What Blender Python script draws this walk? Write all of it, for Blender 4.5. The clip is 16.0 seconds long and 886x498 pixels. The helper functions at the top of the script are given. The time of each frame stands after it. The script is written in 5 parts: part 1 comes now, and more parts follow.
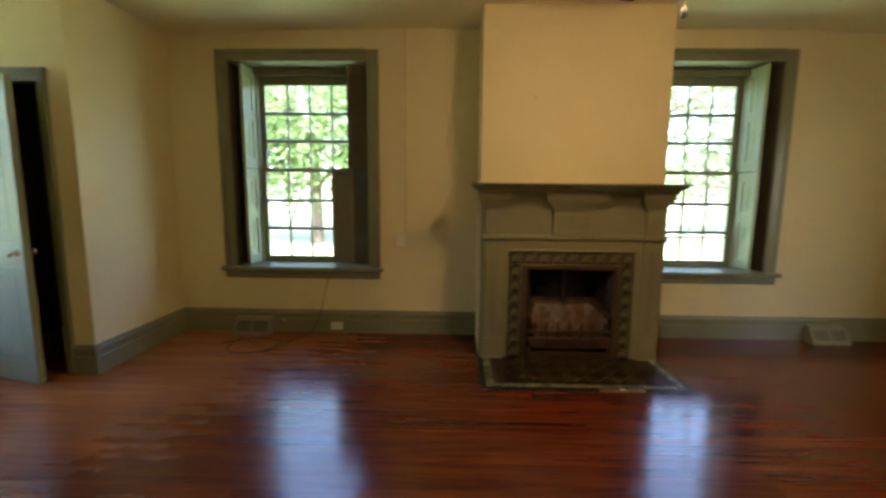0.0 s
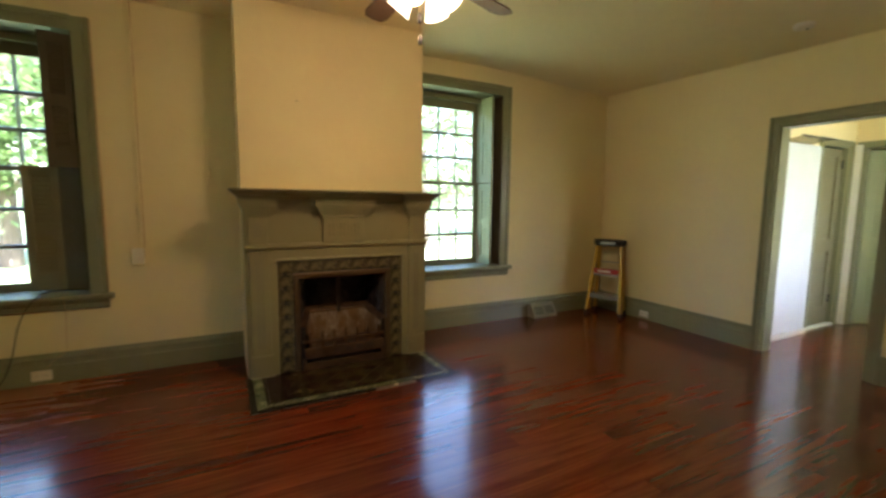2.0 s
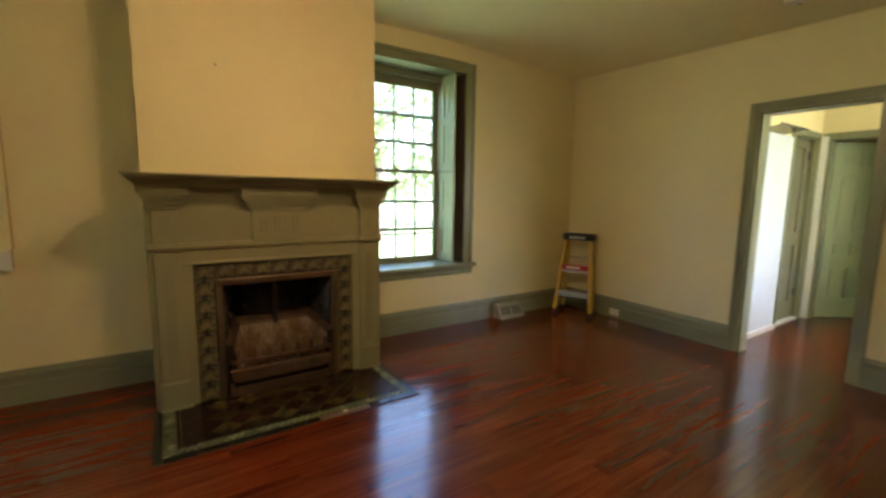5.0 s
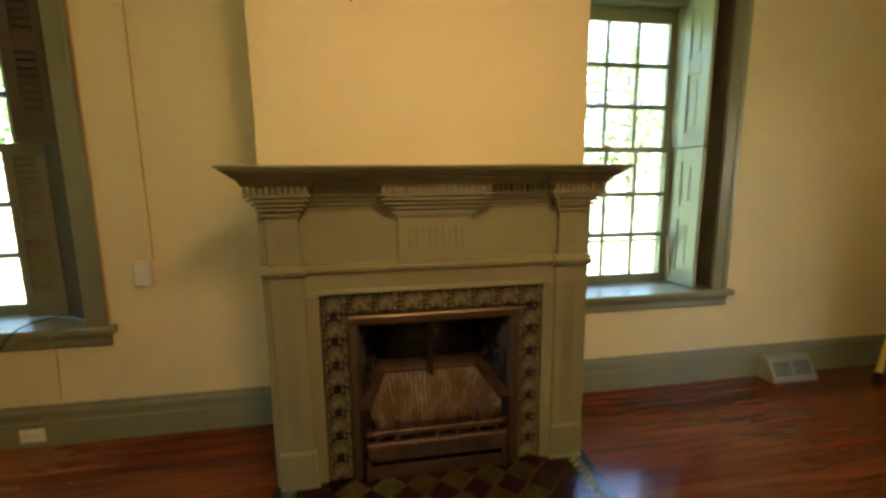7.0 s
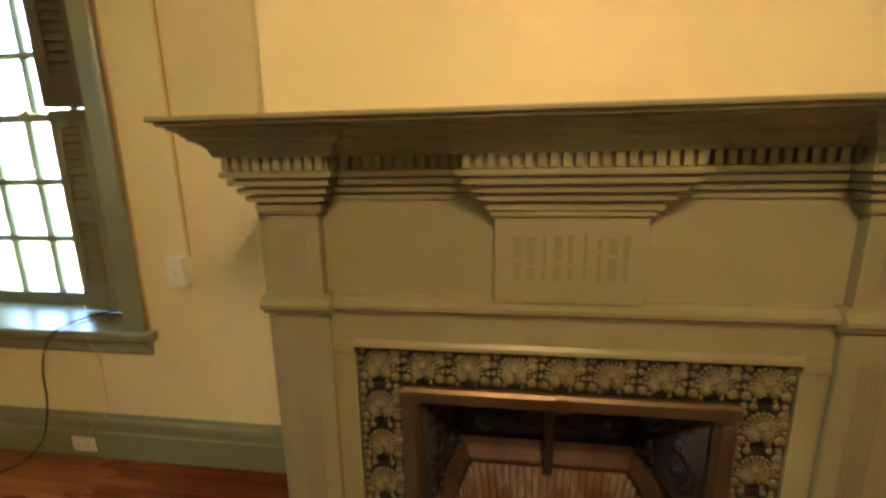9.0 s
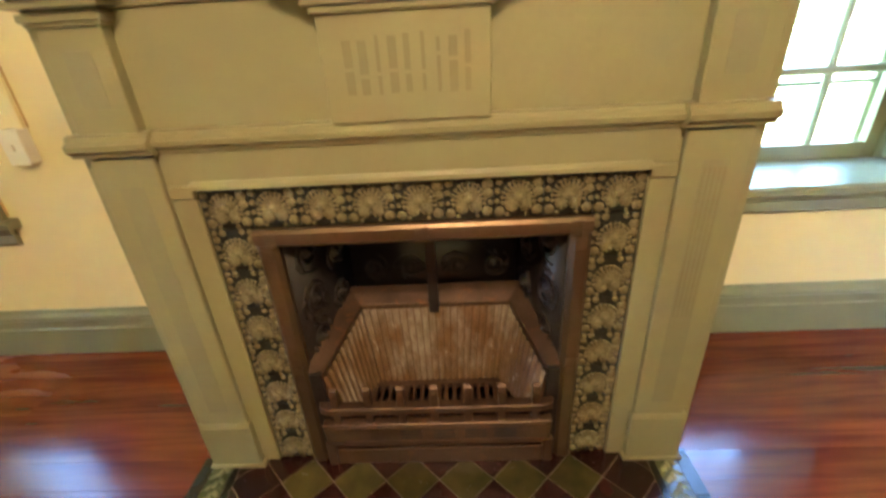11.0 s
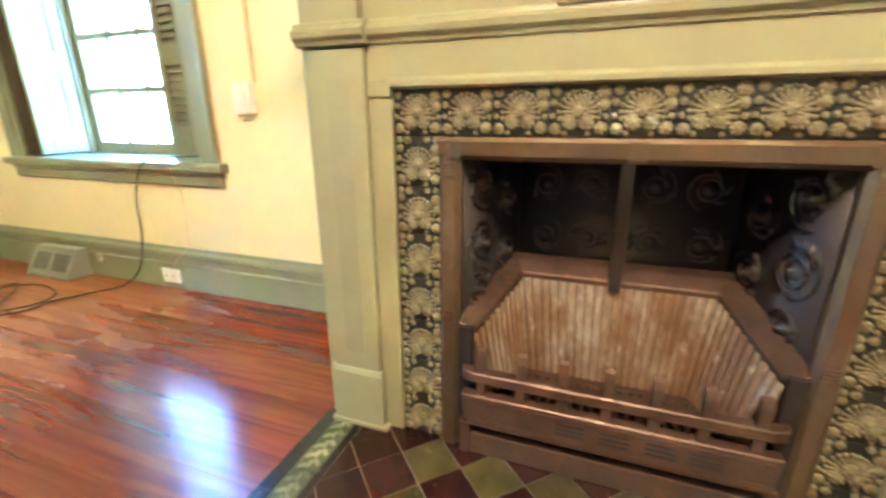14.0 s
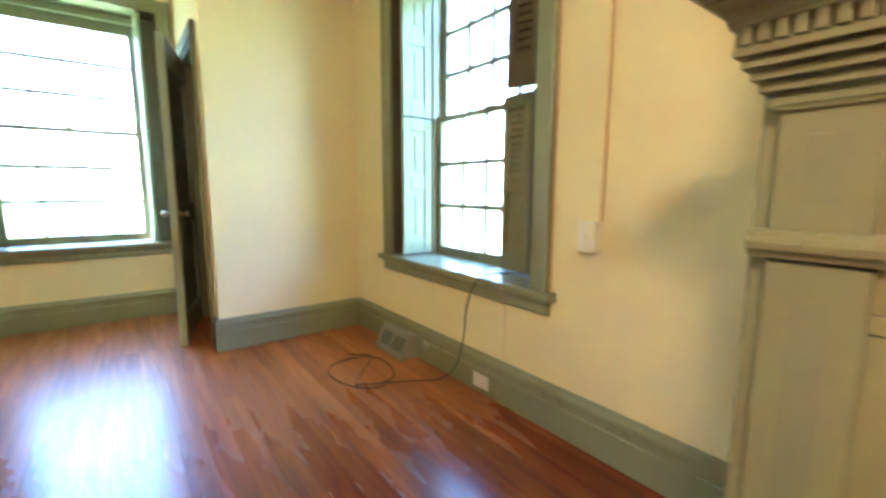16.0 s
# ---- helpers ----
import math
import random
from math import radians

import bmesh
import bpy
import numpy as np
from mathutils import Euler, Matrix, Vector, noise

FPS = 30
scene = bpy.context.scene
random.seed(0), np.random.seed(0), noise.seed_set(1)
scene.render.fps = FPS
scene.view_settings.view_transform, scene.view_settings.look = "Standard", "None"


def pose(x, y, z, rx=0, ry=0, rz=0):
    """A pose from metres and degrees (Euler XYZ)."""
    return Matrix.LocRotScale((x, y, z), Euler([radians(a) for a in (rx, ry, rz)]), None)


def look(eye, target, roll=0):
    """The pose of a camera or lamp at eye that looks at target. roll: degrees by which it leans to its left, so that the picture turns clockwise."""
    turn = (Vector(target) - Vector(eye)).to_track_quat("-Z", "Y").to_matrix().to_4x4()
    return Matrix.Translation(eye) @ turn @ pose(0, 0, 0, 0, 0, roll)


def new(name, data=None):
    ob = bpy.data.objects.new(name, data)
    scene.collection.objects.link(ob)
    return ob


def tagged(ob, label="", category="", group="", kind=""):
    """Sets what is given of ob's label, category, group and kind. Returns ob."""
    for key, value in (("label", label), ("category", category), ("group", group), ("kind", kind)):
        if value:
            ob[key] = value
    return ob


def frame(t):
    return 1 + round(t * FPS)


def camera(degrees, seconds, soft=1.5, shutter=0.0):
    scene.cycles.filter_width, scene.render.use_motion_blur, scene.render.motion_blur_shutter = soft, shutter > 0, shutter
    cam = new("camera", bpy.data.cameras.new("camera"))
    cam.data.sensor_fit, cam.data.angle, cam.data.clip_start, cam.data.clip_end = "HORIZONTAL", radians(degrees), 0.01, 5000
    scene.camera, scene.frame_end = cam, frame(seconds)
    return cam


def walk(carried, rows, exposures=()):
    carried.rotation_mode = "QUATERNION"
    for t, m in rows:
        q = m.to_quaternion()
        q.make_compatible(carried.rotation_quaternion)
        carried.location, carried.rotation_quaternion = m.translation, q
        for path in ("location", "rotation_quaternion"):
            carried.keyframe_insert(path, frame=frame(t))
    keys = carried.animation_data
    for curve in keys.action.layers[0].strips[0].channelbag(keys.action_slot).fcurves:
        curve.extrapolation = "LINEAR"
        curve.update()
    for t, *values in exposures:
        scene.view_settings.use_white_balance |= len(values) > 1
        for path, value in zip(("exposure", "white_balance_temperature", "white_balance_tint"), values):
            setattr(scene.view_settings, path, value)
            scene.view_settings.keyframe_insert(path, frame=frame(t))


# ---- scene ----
cam = camera(92.4, 16.0, 2.7, 0.5)
PATH = [
    (0, (0.195, 0.102, 1.308), (0.143, 2.084, 1.049), 0.5),
    (0.5, (0.208, 0.095, 1.351), (0.434, 2.065, 1.092), 0.7),
    (1, (0.243, 0.099, 1.297), (0.737, 2.025, 1.079), 0.4),
    (1.5, (0.279, 0.094, 1.297), (1.003, 1.946, 1.08), 0.8),
    (2, (0.286, 0.099, 1.305), (1.199, 1.866, 1.089), 0.6),
    (2.5, (0.353, 0.113, 1.304), (1.442, 1.773, 1.063), 0.5),
    (3, (0.45, 0.192, 1.294), (1.754, 1.689, 1.058), -0.3),
    (3.2, (0.517, 0.236, 1.293), (1.936, 1.63, 1.084), -0.6),
    (5.3, (0.503, 0.642, 1.296), (1.499, 2.359, 1.051), -0.3),
    (5.5, (0.479, 0.737, 1.249), (1.416, 2.489, 1.018), -1.3),
    (6, (0.62, 1.006, 1.238), (1.343, 2.851, 0.967), -0.0),
    (6.5, (0.768, 1.295, 1.295), (1.198, 3.22, 0.964), 0.4),
    (7, (0.848, 1.625, 1.326), (1.176, 3.573, 1.012), -0.6),
    (7.5, (0.94, 1.916, 1.341), (1.1, 3.892, 1.08), -0.9),
    (8, (0.975, 2.15, 1.331), (0.829, 4.129, 1.083), -0.7),
    (8.2, (0.962, 2.26, 1.328), (0.685, 4.227, 1.091), -0.7),
    (10.3, (1.083, 2.543, 1.206), (0.861, 4.373, 0.431), -2.5),
    (10.5, (1.138, 2.523, 1.183), (0.935, 4.356, 0.411), -3.4),
    (11, (1.199, 2.517, 1.128), (1.116, 4.313, 0.252), -3.5),
    (11.5, (1.231, 2.536, 1.045), (1.176, 4.277, 0.063), -3.0),
    (12, (1.251, 2.541, 0.89), (1.149, 4.334, 0.01), -3.0),
    (12.5, (1.225, 2.54, 0.777), (1.07, 4.364, -0.03), -2.1),
    (13, (1.163, 2.548, 0.747), (0.866, 4.404, 0.065), -1.3),
    (13.5, (1.109, 2.552, 0.771), (0.649, 4.391, 0.135), -0.4),
    (14, (1.046, 2.536, 0.804), (0.397, 4.335, 0.217), -0.3),
    (14.5, (0.976, 2.538, 0.846), (0.033, 4.213, 0.292), -0.2),
    (15, (0.868, 2.511, 0.901), (-0.336, 4.042, 0.445), -0.7),
    (15.5, (0.781, 2.491, 0.982), (-0.596, 3.897, 0.626), 0.4),
    (16, (0.676, 2.507, 1.062), (-0.906, 3.699, 0.786), 0.2),
]

# ---- light ----
SCALE = 1.073                   # from the plan's unit to metres
EXPOSURES = [(0.0, 4.08, 5680, 24), (1.5, 4.16, 5580, 24), (3.0, 4.22, 5480, 23), (5.5, 4.26, 5730, 22), (7.0, 4.49, 5880, 22), (8.2, 4.74, 5830, 22), (10.5, 5.72, 5330, 20), (11.5, 6.22, 5030, 19),
             (12.5, 6.67, 4720, 19), (14.0, 7.12, 4470, 19), (15.0, 6.59, 4570, 19), (15.5, 6.14, 4770, 19), (16.0, 5.94, 4820, 19)]
walk(cam, [(t, look(Vector(eye) * SCALE, Vector(target) * SCALE, roll)) for t, eye, target, roll in PATH], EXPOSURES)

world = bpy.data.worlds.new("world")
scene.world = world
world.use_nodes = True
wn = world.node_tree
sky = wn.nodes.new("ShaderNodeTexSky")
sky.sky_type = "NISHITA"
sky.sun_disc = False
sky.sun_elevation = radians(52)
sky.sun_rotation = radians(165)
sky.altitude = 100
sky.air_density = 1.4
sky.dust_density = 3.0
wn.nodes["Background"].inputs["Strength"].default_value = 0.15
wn.links.new(sky.outputs[0], wn.nodes["Background"].inputs["Color"])

sun_data = bpy.data.lights.new("sun", "SUN")
sun_data.energy, sun_data.angle, sun_data.color = 4.5, radians(0.6), (1.0, 0.95, 0.86)
sun_lamp = new("sun", sun_data)
sun_lamp.matrix_world = look((0, 0, 0), (math.sin(radians(-15)) * -1.0, math.cos(radians(-15)), -math.tan(radians(52))))

FAN = (1.15, 1.98)
LAMP_WATTS = 2.7
LAMP_COLOUR = (1.0, 0.61, 0.255)

# ---- plan ----
Y_N, X_E, X_W, X_RET, Y_RET, Z_C = 3.97, 4.55, -3.6, -2.36, 2.955, 2.84
BR_L, BR_R, BR_Y = 0.40, 1.825, 3.485
MC = 1.112                      # middle of the mantelpiece
W1, W2, W3 = -1.205, 2.375, 2.225


# ---- materials ----
def nodes_of(name):
    m = bpy.data.materials.new(name)
    m.use_nodes = True
    nt = m.node_tree
    return m, nt, nt.nodes["Principled BSDF"]


def mix(nt, fac, a, b, blend="MIX"):
    n = nt.nodes.new("ShaderNodeMix")
    n.data_type, n.blend_type = "RGBA", blend
    for sock, val in ((n.inputs[0], fac), (n.inputs[6], a), (n.inputs[7], b)):
        if isinstance(val, (tuple, list)):
            sock.default_value = (*val[:3], 1)
        elif isinstance(val, (int, float)):
            sock.default_value = val
        else:
            nt.links.new(val, sock)
    return n.outputs[2]


def noise_at(nt, scale, detail=4.0, stretch=(1, 1, 1), rough=0.55, coords="Object", offset=None):
    tc = nt.nodes.new("ShaderNodeTexCoord")
    mp = nt.nodes.new("ShaderNodeMapping")
    mp.inputs["Scale"].default_value = stretch
    nt.links.new(tc.outputs[coords], mp.inputs["Vector"])
    if isinstance(offset, tuple):
        mp.inputs["Location"].default_value = offset
    elif offset is not None:
        nt.links.new(offset, mp.inputs["Location"])
    n = nt.nodes.new("ShaderNodeTexNoise")
    n.inputs["Scale"].default_value = scale
    n.inputs["Detail"].default_value = detail
    n.inputs["Roughness"].default_value = rough
    nt.links.new(mp.outputs[0], n.inputs["Vector"])
    return n.outputs["Fac"]


def ramp(nt, fac, lo, hi, a=(0, 0, 0), b=(1, 1, 1)):
    r = nt.nodes.new("ShaderNodeValToRGB")
    r.color_ramp.elements[0].position, r.color_ramp.elements[1].position = lo, hi
    r.color_ramp.elements[0].color, r.color_ramp.elements[1].color = (*a, 1), (*b, 1)
    nt.links.new(fac, r.inputs[0])
    return r.outputs[0]


def bump(nt, bsdf, height, strength, dist):
    b = nt.nodes.new("ShaderNodeBump")
    b.inputs["Strength"].default_value, b.inputs["Distance"].default_value = strength, dist
    nt.links.new(height, b.inputs["Height"])
    nt.links.new(b.outputs[0], bsdf.inputs["Normal"])


def paint(name, base, rough=0.5, coarse=1.2, fine=40.0, vary=0.12, relief=0.0015, stain=None, metal=0.0):
    """A painted, cast or glazed surface: two scales of variation, uneven gloss and slight relief."""
    m, nt, p = nodes_of(name)
    big, small = noise_at(nt, coarse, 5), noise_at(nt, fine, 3)
    dark = tuple(c * (1 - vary) for c in base)
    light = tuple(min(1, c * (1 + vary * 0.6)) for c in base)
    col = mix(nt, ramp(nt, big, 0.3, 0.72), dark, light)
    col = mix(nt, ramp(nt, small, 0.35, 0.7, (0, 0, 0), (0.35, 0.35, 0.35)), col, dark)
    if stain:
        col = mix(nt, ramp(nt, noise_at(nt, coarse * 3.1, 6, rough=0.7), 0.56, 0.72), col, stain)
    nt.links.new(col, p.inputs["Base Color"])
    nt.links.new(ramp(nt, small, 0.2, 0.8, (rough * 0.8,) * 3, (min(1, rough * 1.25),) * 3), p.inputs["Roughness"])
    p.inputs["Metallic"].default_value = metal
    if relief:
        bump(nt, p, small, 0.5, relief)
    return m


PLASTER = paint("cream_wall_paint", (0.80, 0.70, 0.405), 0.62, 0.7, 22.0, 0.05, 0.0022)
CEILING = paint("ceiling_paint", (0.80, 0.715, 0.44), 0.7, 1.0, 14.0, 0.05, 0.004)
TRIM = paint("sage_trim_paint", (0.24, 0.25, 0.145), 0.32, 2.0, 60.0, 0.12, 0.0008)
MANTEL = paint("mantel_paint", (0.272, 0.260, 0.140), 0.34, 2.5, 70.0, 0.10, 0.0008, stain=(0.25, 0.24, 0.14))
PATCH = paint("filled_paint_patch", (0.248, 0.240, 0.142), 0.5, 4.0, 70.0, 0.08, 0.0006)
REED = paint("worn_reed_paint", (0.238, 0.222, 0.118), 0.5, 4.0, 70.0, 0.15, 0.0006)
SHUTTER = paint("shutter_paint", (0.33, 0.38, 0.24), 0.35, 2.5, 60.0, 0.10, 0.0008)
LOUVER = paint("louver_paint", (0.22, 0.21, 0.12), 0.55, 2.5, 60.0, 0.12, 0.0008)
DOORGREEN = paint("door_paint", (0.36, 0.42, 0.32), 0.35, 2.0, 60.0, 0.10, 0.0008)
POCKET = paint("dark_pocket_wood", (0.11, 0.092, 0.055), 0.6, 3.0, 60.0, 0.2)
# louver paint darkened to carry the shade on the backlit upper leaf
LOUVER_SHADED = paint("shaded_louver", (0.10, 0.085, 0.05), 0.75, 2.5, 60.0, 0.15, 0.0008)
CLOSET_SHADE = paint("closet_shade", (0.10, 0.09, 0.07), 0.9, 2.0, 30.0, 0.3)
WHITE = paint("white_gloss_paint", (0.80, 0.82, 0.80), 0.25, 1.5, 50.0, 0.05, 0.0006)
PLASTIC = paint("white_plastic", (0.78, 0.75, 0.66), 0.35, 3.0, 90.0, 0.04, 0)
SLOT = paint("dark_slot", (0.02, 0.02, 0.02), 0.7, 3.0, 90.0, 0.2, 0)
PANELWHITE = paint("bluish_white_board", (0.70, 0.76, 0.79), 0.16, 1.5, 50.0, 0.10, 0.0008)
STAINED = paint("stained_caulk", (0.56, 0.38, 0.18), 0.6, 3.0, 50.0, 0.2, 0.0006, stain=(0.46, 0.26, 0.10))
VENTM = paint("painted_register_steel", (0.29, 0.30, 0.23), 0.4, 4.0, 60.0, 0.15, 0.0005, stain=(0.25, 0.24, 0.18))
RUBBER = paint("black_rubber", (0.015, 0.015, 0.016), 0.5, 8.0, 120.0, 0.3, 0.0003)
IRON = paint("black_cast_iron", (0.060, 0.052, 0.053), 0.32, 6.0, 80.0, 0.35, 0.0012, stain=(0.05, 0.035, 0.028), metal=0.6)
BRONZE = paint("brown_oxidised_metal", (0.155, 0.108, 0.062), 0.36, 6.0, 90.0, 0.25, 0.0006, stain=(0.115, 0.085, 0.045), metal=0.65)
RUST = paint("rusty_grate_iron", (0.125, 0.078, 0.050), 0.40, 9.0, 110.0, 0.45, 0.001, stain=(0.19, 0.085, 0.034), metal=0.5)
MORTAR = paint("grout", (0.135, 0.115, 0.07), 0.8, 6.0, 90.0, 0.2, 0.0006)
HEARTH_GROUT = paint("hearth_grout", (0.185, 0.15, 0.088), 0.8, 6.0, 90.0, 0.25, 0.0006)
TILE_DARK = paint("tile_ground_glaze", (0.009, 0.010, 0.006), 0.45, 20.0, 90.0, 0.4, 0.0002)
TILE_GOLD = paint("tile_relief_glaze", (0.20, 0.175, 0.092), 0.12, 25.0, 140.0, 0.5, 0.0004, stain=(0.105, 0.098, 0.048))
YELLOW = paint("yellow_fibreglass", (0.62, 0.40, 0.03), 0.4, 5.0, 90.0, 0.15, 0.0004)
REDLABEL = paint("red_label", (0.42, 0.03, 0.03), 0.4, 9.0, 90.0, 0.1, 0)
ALU = paint("dull_aluminium", (0.5, 0.5, 0.48), 0.4, 6.0, 90.0, 0.15, 0.0003, metal=0.8)
BRASS = paint("aged_brass", (0.42, 0.30, 0.12), 0.3, 6.0, 90.0, 0.2, 0.0003, metal=0.9)
CHROME = paint("nickel_knob", (0.62, 0.61, 0.58), 0.2, 9.0, 90.0, 0.1, 0, metal=1.0)
BLADE = paint("fan_blade_wood", (0.085, 0.045, 0.024), 0.6, 3.0, 60.0, 0.25, 0.0004)
PROPWOOD = paint("bare_stick_wood", (0.34, 0.22, 0.13), 0.7, 9.0, 80.0, 0.2, 0.0004)
LAWN = paint("lawn", (0.20, 0.24, 0.105), 0.9, 0.5, 9.0, 0.4, 0.02)
BARK = paint("bark", (0.10, 0.075, 0.05), 0.9, 3.0, 30.0, 0.4, 0.02)
STONE = paint("outer_stone", (0.36, 0.33, 0.28), 0.85, 1.5, 20.0, 0.3, 0.01)


def glaze(name, base, dark):
    """A pooled floor-tile glaze, each tile of its own shade and cloudy inside."""
    m, nt, p = nodes_of(name)
    info = nt.nodes.new("ShaderNodeObjectInfo")
    cloud = noise_at(nt, 14.0, 4, coords="Object")
    col = mix(nt, ramp(nt, cloud, 0.35, 0.68), dark, base)
    shade = ramp(nt, info.outputs["Random"], 0.0, 1.0, (0.62, 0.62, 0.62), (1.15, 1.1, 1.0))
    nt.links.new(mix(nt, 1.0, col, shade, "MULTIPLY"), p.inputs["Base Color"])
    nt.links.new(ramp(nt, noise_at(nt, 60.0, 3), 0.3, 0.8, (0.1,) * 3, (0.32,) * 3), p.inputs["Roughness"])
    bump(nt, p, noise_at(nt, 18.0, 3), 0.4, 0.0012)
    return m


OLIVE = glaze("olive_hearth_glaze", (0.088, 0.075, 0.022), (0.044, 0.042, 0.014))
MAROON = glaze("maroon_hearth_glaze", (0.042, 0.010, 0.010), (0.017, 0.007, 0.007))
LEAFTILE = glaze("pale_green_border_glaze", (0.34, 0.35, 0.19), (0.11, 0.145, 0.07))
LEAFGROUND = glaze("green_border_ground_glaze", (0.115, 0.14, 0.062), (0.05, 0.07, 0.032))
BLACKTILE = glaze("black_green_border_glaze", (0.022, 0.03, 0.024), (0.012, 0.016, 0.014))


def wood_floor():
    """Red-brown varnished pine: long grain, each board of its own shade, worn gloss."""
    m, nt, p = nodes_of("varnished_pine_boards")
    info = nt.nodes.new("ShaderNodeObjectInfo")
    comb = nt.nodes.new("ShaderNodeCombineXYZ")
    mul = nt.nodes.new("ShaderNodeMath")
    mul.operation = "MULTIPLY"
    mul.inputs[1].default_value = 37.0
    nt.links.new(info.outputs["Random"], mul.inputs[0])
    for i in range(3):
        nt.links.new(mul.outputs[0], comb.inputs[i])
    off = comb.outputs[0]
    grain = noise_at(nt, 6.0, 3, (0.30, 4.0, 4.0), 0.55, offset=off)
    broad = noise_at(nt, 1.3, 4, (0.8, 1.7, 1.0), 0.55, coords="Object")
    fine = noise_at(nt, 60.0, 3, (0.12, 6.0, 6.0), 0.6, offset=off)
    wear = noise_at(nt, 1.6, 3, (0.6, 1.6, 1.0), 0.5, coords="Object", offset=off)
    col = mix(nt, ramp(nt, grain, 0.25, 0.78), (0.092, 0.012, 0.0045), (0.225, 0.046, 0.011))
    col = mix(nt, ramp(nt, fine, 0.45, 0.8, (0, 0, 0), (0.12, 0.12, 0.12)), col, (0.085, 0.017, 0.007))
    shade = ramp(nt, info.outputs["Random"], 0.0, 1.0, (0.76, 0.72, 0.70), (1.10, 1.12, 1.10))
    col = mix(nt, 1.0, col, shade, "MULTIPLY")
    col = mix(nt, 1.0, col, ramp(nt, broad, 0.3, 0.7, (0.72, 0.66, 0.62), (1.15, 1.18, 1.2)), "MULTIPLY")
    col = mix(nt, ramp(nt, wear, 0.50, 0.85, (0, 0, 0), (0.25, 0.25, 0.25)), col, (0.26, 0.09, 0.028))
    dull = nt.nodes.new("ShaderNodeMath")
    # brighter light by the closet is put into the boards' colour: browner and paler
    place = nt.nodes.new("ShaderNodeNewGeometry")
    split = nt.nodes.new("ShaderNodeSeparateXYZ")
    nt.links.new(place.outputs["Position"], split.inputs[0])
    end_light = nt.nodes.new("ShaderNodeMath")
    end_light.operation, end_light.inputs[1].default_value = "MULTIPLY_ADD", -0.36
    nt.links.new(split.outputs[0], end_light.inputs[0])
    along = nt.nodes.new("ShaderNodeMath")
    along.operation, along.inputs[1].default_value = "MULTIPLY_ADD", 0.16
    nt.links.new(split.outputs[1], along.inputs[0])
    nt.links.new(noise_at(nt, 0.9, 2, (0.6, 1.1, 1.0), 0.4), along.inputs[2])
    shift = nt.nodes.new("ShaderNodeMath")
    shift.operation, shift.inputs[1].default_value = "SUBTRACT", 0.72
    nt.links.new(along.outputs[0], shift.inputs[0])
    nt.links.new(shift.outputs[0], end_light.inputs[2])
    col = mix(nt, ramp(nt, end_light.outputs[0], 0.50, 1.16, (0, 0, 0), (0.95, 0.95, 0.95)), col, mix(nt, 1.0, mix(nt, ramp(nt, grain, 0.3, 0.75), (0.29, 0.082, 0.022), (0.50, 0.195, 0.054)), ramp(nt, info.outputs["Random"], 0.1, 0.9, (0.84, 0.78, 0.74), (1.10, 1.16, 1.12)), "MULTIPLY"))
    # year rings cut along the board: long dark loops, off the same shift as the grain
    tc, mp, ring = (nt.nodes.new("ShaderNode" + k) for k in ("TexCoord", "Mapping", "TexWave"))
    mp.inputs["Scale"].default_value = (0.11, 1.0, 1.0)
    nt.links.new(tc.outputs["Object"], mp.inputs["Vector"])
    nt.links.new(off, mp.inputs["Location"])
    nt.links.new(mp.outputs[0], ring.inputs["Vector"])
    ring.wave_type, ring.bands_direction = "BANDS", "Y"
    for key, value in (("Scale", 6.5), ("Distortion", 16.0), ("Detail", 1.5), ("Detail Scale", 1.3), ("Detail Roughness", 0.6)):
        ring.inputs[key].default_value = value
    col = mix(nt, 1.0, col, ramp(nt, ring.outputs["Fac"], 0.0, 0.55, (0.86, 0.80, 0.76), (1.03, 1.03, 1.03)), "MULTIPLY")
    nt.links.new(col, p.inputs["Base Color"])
    nt.links.new(ramp(nt, noise_at(nt, 3.0, 5, (0.5, 1.5, 1.0)), 0.3, 0.75, (0.12,) * 3, (0.25,) * 3), dull.inputs[0])
    nt.links.new(ramp(nt, end_light.outputs[0], 0.3, 1.1, (0, 0, 0), (0.17,) * 3), dull.inputs[1])
    nt.links.new(dull.outputs[0], p.inputs["Roughness"])
    p.inputs["Specular IOR Level"].default_value = 0.66
    bump(nt, p, grain, 0.08, 0.0006)
    return m


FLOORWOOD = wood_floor()


